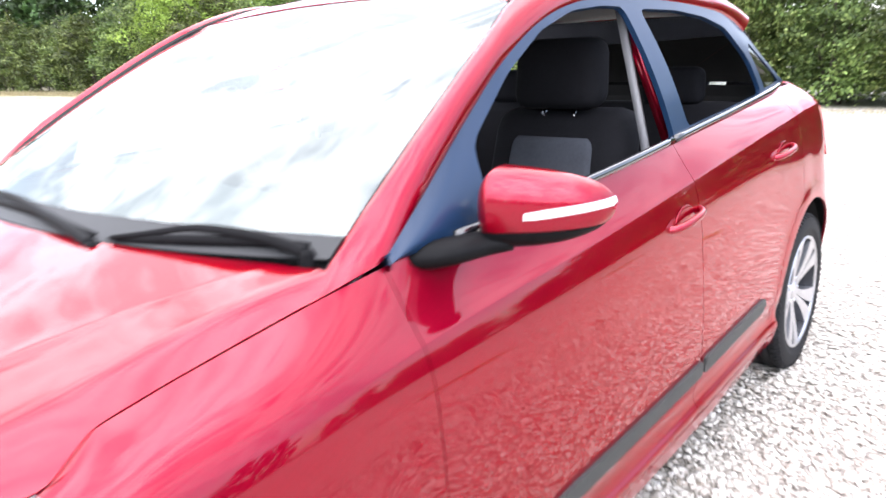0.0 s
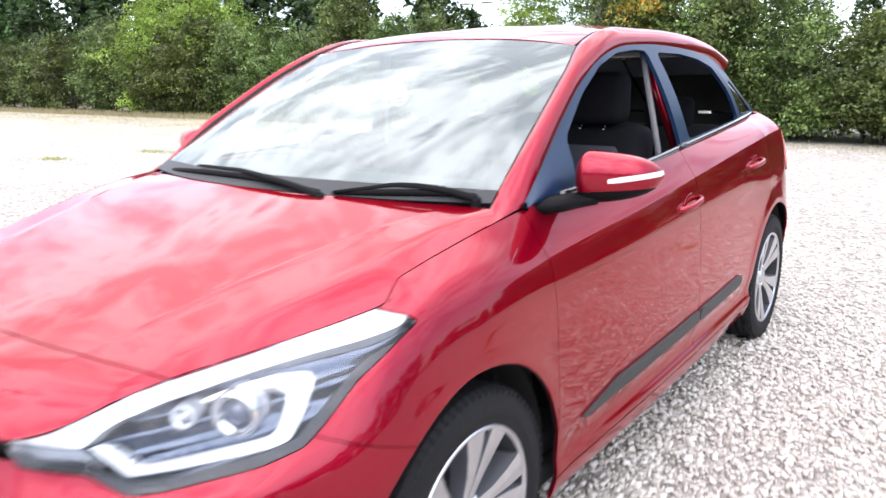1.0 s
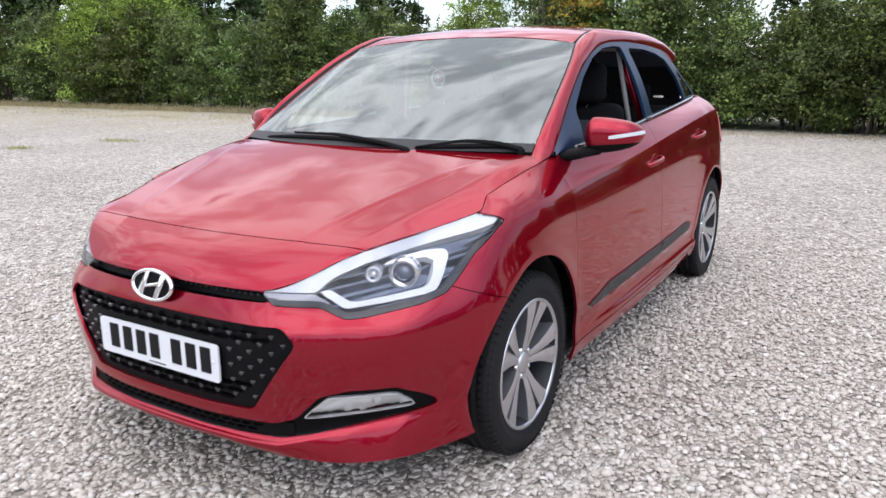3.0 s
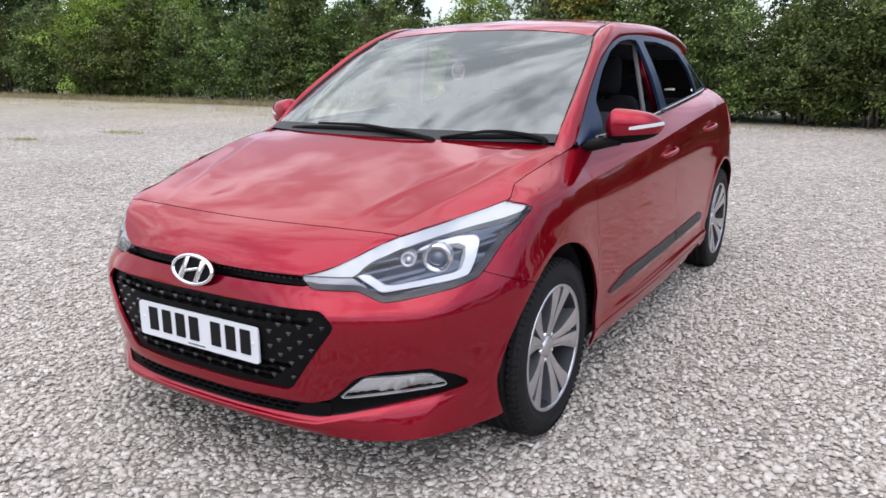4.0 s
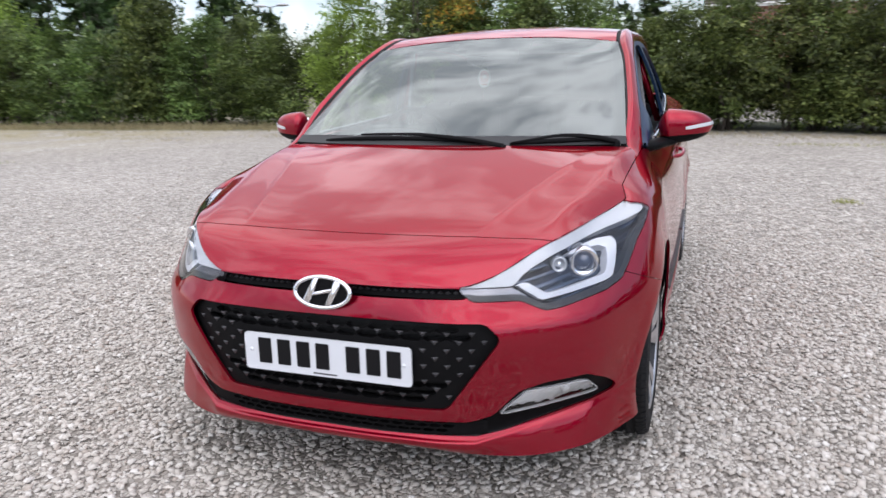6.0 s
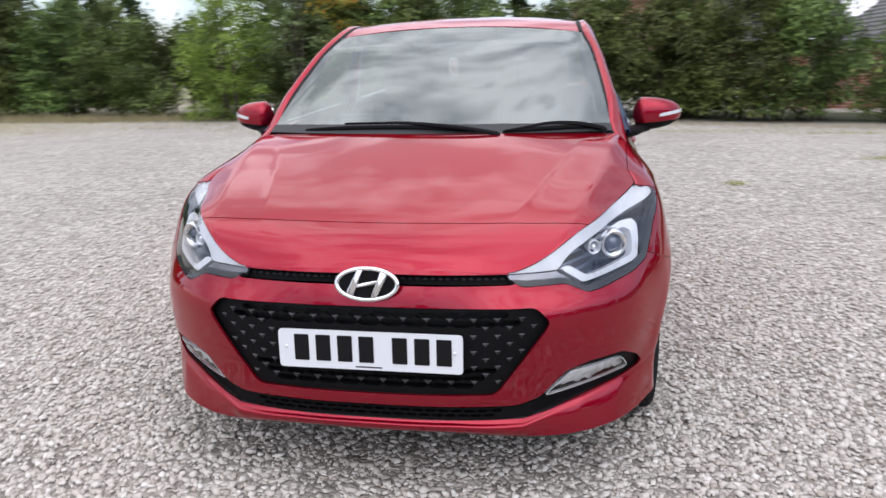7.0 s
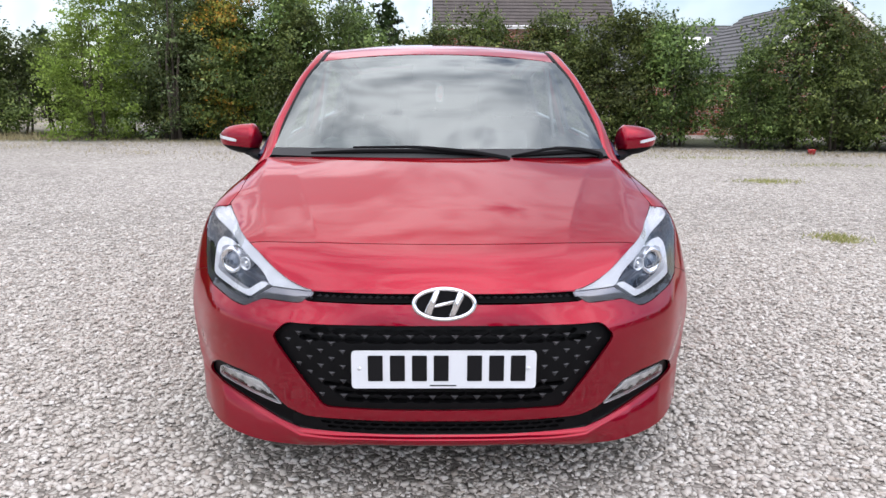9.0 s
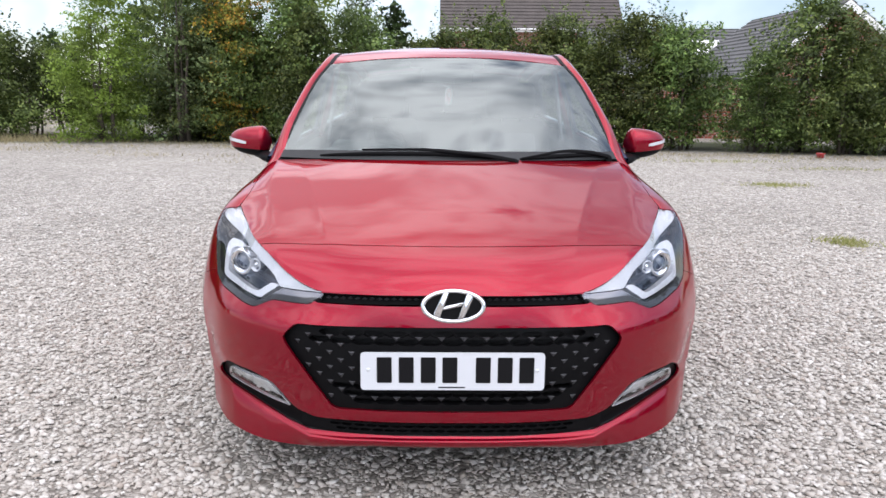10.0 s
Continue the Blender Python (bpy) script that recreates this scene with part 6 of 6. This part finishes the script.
for i, (x, y, s) in enumerate(((-19.6, 26, .62), (-17.6, 27, .5), (-15, 27, .40), (-20, 28, .75), (-26, 27, .95), (-31, 26, 1.0), (-37, 25, 1.0), (-43, 24, 1.0), (-49, 22, 1.1), (-12.5, 30, .55), (-2.6, 42, .72), (-4.5, 44, .62), (-21.5, 24.5, .60), (-24, 25.5, .72), (-28.5, 24, .78), (-34, 23.5, .8), (-40, 22, .8), (-46, 21, .8), (-52, 20, .85), (-57, 17, .9))):
    plant("dark", i + 70, x, y, s, label="big dark green broadleaf tree", category="tree", group="background trees")
for i in range(17):
    plant("dark", i + 140, -56 + 2.3 * i, 21.5 + 1.5 * math.sin(i * 1.9), .70 + .08 * math.sin(i * 2.7) - .012 * max(0, i - 11), label="dark green broadleaf tree behind the hedge", category="tree", group="background trees")
# the tree line behind the camera, seen mirrored in the paint
for i in range(27):
    a = radians(60 + i * 5.5)
    rad = 31 + 6 * i / 26 + 1.2 * math.sin(i * 2.1)
    plant("evergreen", i + 90, rad * math.sin(a), -2 + rad * math.cos(a), .95, zs=.62 + .06 * math.sin(i * 1.7), label="big dark evergreen tree at the edge of the gravel", category="tree", group="trees round the gravel")

# ---- houses beyond the hedge ----
def brick_mat():
    m = bpy.data.materials.new("red_brick")
    m.use_nodes = True
    nt = m.node_tree
    b = nt.nodes["Principled BSDF"]
    b.inputs["Roughness"].default_value = .9
    co = nt.nodes.new("ShaderNodeTexCoord")
    mp = nt.nodes.new("ShaderNodeMapping")
    mp.inputs["Rotation"].default_value = (radians(90), 0, 0)
    nt.links.new(co.outputs["Object"], mp.inputs[0])
    br = nt.nodes.new("ShaderNodeTexBrick")
    br.inputs["Color1"].default_value, br.inputs["Color2"].default_value, br.inputs["Mortar"].default_value = (.33, .10, .06, 1), (.25, .075, .05, 1), (.42, .38, .34, 1)
    br.inputs["Scale"].default_value, br.inputs["Brick Width"].default_value, br.inputs["Row Height"].default_value, br.inputs["Mortar Size"].default_value = 1.0, .225, .075, .008
    nt.links.new(mp.outputs[0], br.inputs["Vector"])
    nt.links.new(br.outputs["Color"], b.inputs["Base Color"])
    return m


BRICK = brick_mat()
TILE = mat("brown_roof_tile", (0.078, 0.066, 0.060), .85, vary=.35, bump=.3, scale=12)
SLATE = mat("grey_roof_tile", (0.10, 0.10, 0.10), .85, vary=.3, bump=.3, scale=10)
FASCIA = mat("white_fascia", (0.8, 0.8, 0.78), .5)
PANE = glass_mat("rooflight_glass", (.5, .55, .6))


def tiled_slope(name, x0, x1, eave, ridge, m, parent, course=.30):
    """A pitched slope whose overlapping courses are real steps; eave and ridge are (y, z)."""
    (y0, z0), (y1, z1) = eave, ridge
    L = math.hypot(y1 - y0, z1 - z0)
    n = int(L / course)
    uy, uz = (y1 - y0) / L, (z1 - z0) / L
    roof = new(name)
    roof.parent = parent
    for i in range(n):
        bm = bmesh.new()
        a, b_ = i * L / n, (i + 1) * L / n + .05
        pts = [(y0 + uy * a - uz * .045, z0 + uz * a + uy * .045), (y0 + uy * b_, z0 + uz * b_), (y0 + uy * b_ + uz * .03, z0 + uz * b_ - uy * .03), (y0 + uy * a, z0 + uz * a)]
        slab(bm, pts, x0, x1, "yz")
        part("tile_course", bm, m, roof, smooth=False)
    return roof


def house(label, x0, x1, y0, eave, ridge_z, depth, m):
    h = empty("house", label, "house", loc=(0, 0, 0))
    bm = bmesh.new()
    box(bm, (x0 + .3, y0 + .35, -1.5), (x1 - .3, y0 + depth - .35, eave))
    part("wall", bm, BRICK, h, smooth=False)
    tiled_slope("roof", x0, x1, (y0, eave), (y0 + depth / 2, ridge_z), m, h)
    tiled_slope("roof", x0, x1, (y0 + depth, eave), (y0 + depth / 2, ridge_z), m, h)
    for x in (x0 + .3, x1 - .5):
        bm = bmesh.new()
        slab(bm, [(y0 + .35, eave), (y0 + depth - .35, eave), (y0 + depth / 2, ridge_z - .15)], x, x + .2, "yz")
        part("gable", bm, BRICK, h, smooth=False)
    bm = bmesh.new()
    box(bm, (x0, y0 - .03, eave - .22), (x1, y0, eave - .02))
    part("fascia", bm, FASCIA, h, smooth=False)
    bm = bmesh.new()
    tube(bm, [(x0, y0 - .09, eave - .06), (x1, y0 - .09, eave - .06)], .055, 10)
    part("gutter", bm, FASCIA, h)
    return h


house("brick house with a brown tiled roof behind the hedge", .1, 11.6, 45.5, 5.05, 9.2, 8.0, TILE)
lowh = house("long low brick building with a grey tiled roof", 8.0, 19.5, 38.0, 2.2, 4.75, 7.0, SLATE)
bm = bmesh.new()
slab(bm, [(39.3, 3.20), (40.4, 4.02), (40.37, 4.08), (39.27, 3.26)], 14.1, 15.7, "yz")
part("rooflight", bm, FASCIA, lowh, "white-framed rooflight", smooth=False)

# nearer gabled house: the gable looks at the gravel
gh = empty("house", "red brick gable end with white barge boards", "house")
GX, GY, GW, GA, GE = 15.9, 27.5, 8.6, 4.75, 1.55
bm = bmesh.new()
slab(bm, [(GX - GW / 2, -1.0), (GX + GW / 2, -1.0), (GX + GW / 2, GE), (GX, GA), (GX - GW / 2, GE)], GY, GY + .3)
part("gable_wall", bm, BRICK, gh, smooth=False)
bm = bmesh.new()
box(bm, (GX - GW / 2, GY + .3, -1.0), (GX - GW / 2 + .3, GY + 9, GE)), box(bm, (GX + GW / 2 - .3, GY + .3, -1.0), (GX + GW / 2, GY + 9, GE))
part("side_wall", bm, BRICK, gh, smooth=False)
for sg in (1, -1):
    e, r_ = (GX + sg * (GW / 2 + .4), GE - .29), (GX, GA + .03)
    bm = bmesh.new()
    slab(bm, [e, (r_[0], r_[1]), (r_[0], r_[1] - .30), (e[0], e[1] - .26)], GY - .28, GY - .24)
    part("barge_board", bm, FASCIA, gh, smooth=False)
    nn = 18
    slope = new("roof")
    slope.parent = gh
    for i in range(nn):
        bm = bmesh.new()
        a, b_ = i / nn, (i + 1.15) / nn
        pa, pb = (e[0] + (r_[0] - e[0]) * a, e[1] + (r_[1] - e[1]) * a), (e[0] + (r_[0] - e[0]) * b_, e[1] + (r_[1] - e[1]) * b_)
        slab(bm, [(pa[0], pa[1] + .09), (pb[0], pb[1] + .02), (pb[0], pb[1] - .01), (pa[0], pa[1] + .02)], GY - .28, GY + 9)
        part("tile_course", bm, SLATE, slope, smooth=False)
bm = bmesh.new()
box(bm, (GX - .7, GY - .02, 1.5), (GX + .7, GY + .05, 2.7))
part("window", bm, PANE, gh, smooth=False)
bm = bmesh.new()
for lo, hi in (((GX - .78, GY - .05, 1.42), (GX + .78, GY, 1.5)), ((GX - .78, GY - .05, 2.7), (GX + .78, GY, 2.78)), ((GX - .78, GY - .05, 1.5), (GX - .7, GY, 2.7)), ((GX + .7, GY - .05, 1.5), (GX + .78, GY, 2.7)), ((GX - .03, GY - .05, 1.5), (GX + .03, GY, 2.7))):
    box(bm, lo, hi)
part("window_frame", bm, FASCIA, gh, smooth=False)

# low brick garden wall that shows between the stems
gw = empty("garden_wall", "low red brick garden wall behind the hedge", "wall")
bm = bmesh.new()
box(bm, (5.5, 17.6, -.1), (13.5, 17.83, 1.55))
part("brickwork", bm, BRICK, gw, smooth=False)
bm = bmesh.new()
box(bm, (5.45, 17.56, 1.55), (13.55, 17.87, 1.62), .01, 1)
part("coping", bm, SLATE, gw, smooth=False)

# ---- lamp posts ----
STEEL = mat("galvanised_steel", (0.45, 0.46, 0.47), .45, .7, vary=.15, scale=8)


def post(x, y, h, heads, label):
    p = empty("street_lamp", label, "street lamp", "lamps beyond the hedge")
    p.location = (x, y, 0)
    bm = bmesh.new()
    tube(bm, [(0, 0, -.5), (0, 0, h * .3), (0, 0, h)], [.07, .055, .04], 12)
    part("pole", bm, STEEL, p)
    for d in heads:
        bm = bmesh.new()
        tube(bm, [(0, 0, h - .02), (d * .35, 0, h + .02)], .025, 8)
        part("arm", bm, STEEL, p)
        bm = bmesh.new()
        bmesh.ops.create_uvsphere(bm, u_segments=20, v_segments=10, radius=1)
        for v in bm.verts:
            v.co = Vector((d * .62 + v.co.x * .36, v.co.y * .17, h + .03 + v.co.z * (.10 if v.co.z > 0 else .05)))
        part("lamp_head", bm, STEEL, p, "grey lamp head")
    return p


post(-19.2, 29.8, 4.75, (1, -1), "twin-headed grey car park lamp above the hedge")
post(-21.4, 30.2, 7.5, (1,), "tall grey lamp post above the hedge")
post(-4.0, 38.0, 3.15, (-1,), "grey street lamp with one arm")
post(-29.7, 16.6, 3.2, (1,), "short grey lamp post in the hedge")

# ---- grass tufts, weeds ----
GRASS = island_mat("grass_blade", [(0, (.20, .22, .06)), (.5, (.30, .31, .10)), (1, (.44, .41, .20))], .7, .25)
STRAW = island_mat("dry_grass_blade", [(0, (.20, .16, .08)), (.5, (.32, .27, .14)), (1, (.42, .37, .22))], .8, .2)


def blades(n, cx, cy, sx, sy, h, seed):
    r = np.random.default_rng(seed)
    x, y = cx + r.normal(0, 1, n) * sx, cy + r.normal(0, 1, n) * sy
    a, l = r.uniform(0, 6.28, n), h * r.uniform(.4, 1.2, n)
    lean = r.normal(0, .45, (n, 2)) * l[:, None]
    w = .004 + .003 * r.random(n)
    V = np.stack([np.stack([x - np.cos(a) * w, y - np.sin(a) * w, 0 * x], 1), np.stack([x + np.cos(a) * w, y + np.sin(a) * w, 0 * x], 1), np.stack([x + lean[:, 0], y + lean[:, 1], l], 1)], 1)
    return V.reshape(-1, 3), np.arange(3 * n).reshape(n, 3)


for i, (cx, cy, sx, sy, n) in enumerate(((3.42, 3.35, .10, .10, 700), (4.62, 7.3, .22, .12, 700), (2.2, 5.2, .05, .06, 120), (-11.1, 5.0, .16, .10, 420), (-10.8, 6.7, .30, .12, 520), (5.2, 10.8, .7, .15, 500), (3.0, 11.2, .9, .2, 500), (6.6, 9.5, .5, .12, 400))):
    V, F = blades(int(n * .6), cx, cy, sx, sy, .045, 300 + i)
    g = new("grass_tuft", bulk("grass_tuft", V, F, GRASS))
    tagged(g, "small tuft of green grass growing through the gravel", "grass", "grass tufts", "stuff")
parts_v, parts_f, k = [], [], 0
for i in range(60):
    x0 = -40 + i * .95
    V, F = blades(520 if x0 < -9 else 220, x0, hedge_y(x0) - 1.0 + rr.uniform(-.3, .3), .7, .35, .20 if x0 < -9 else .06, 500 + i)
    parts_v.append(V), parts_f.append(F + k)
    k += len(V)
for i in range(70):
    x0 = -38 + i * .52
    V, F = blades(60, x0 + rr.uniform(-.3, .3), hedge_y(x0) - rr.uniform(1.6, 5.0), .5, .25, .08, 700 + i)
    parts_v.append(V), parts_f.append(F + k)
    k += len(V)
fringe = new("dry_grass", bulk("dry_grass", np.concatenate(parts_v), np.concatenate(parts_f), STRAW))
tagged(fringe, "straw-coloured dry grass along the foot of the hedge", "grass", kind="stuff")
pot = empty("bucket", "small red plastic bucket at the foot of the hedge", "bucket")
bm = bmesh.new()
lathe(bm, [(0, .001), (0, .07), (.09, .085), (.096, .09), (.092, .082), (.012, .065)], 24, "z", (7.4, 11.7, .0))
part("tub", bm, TAIL_RED, pot)
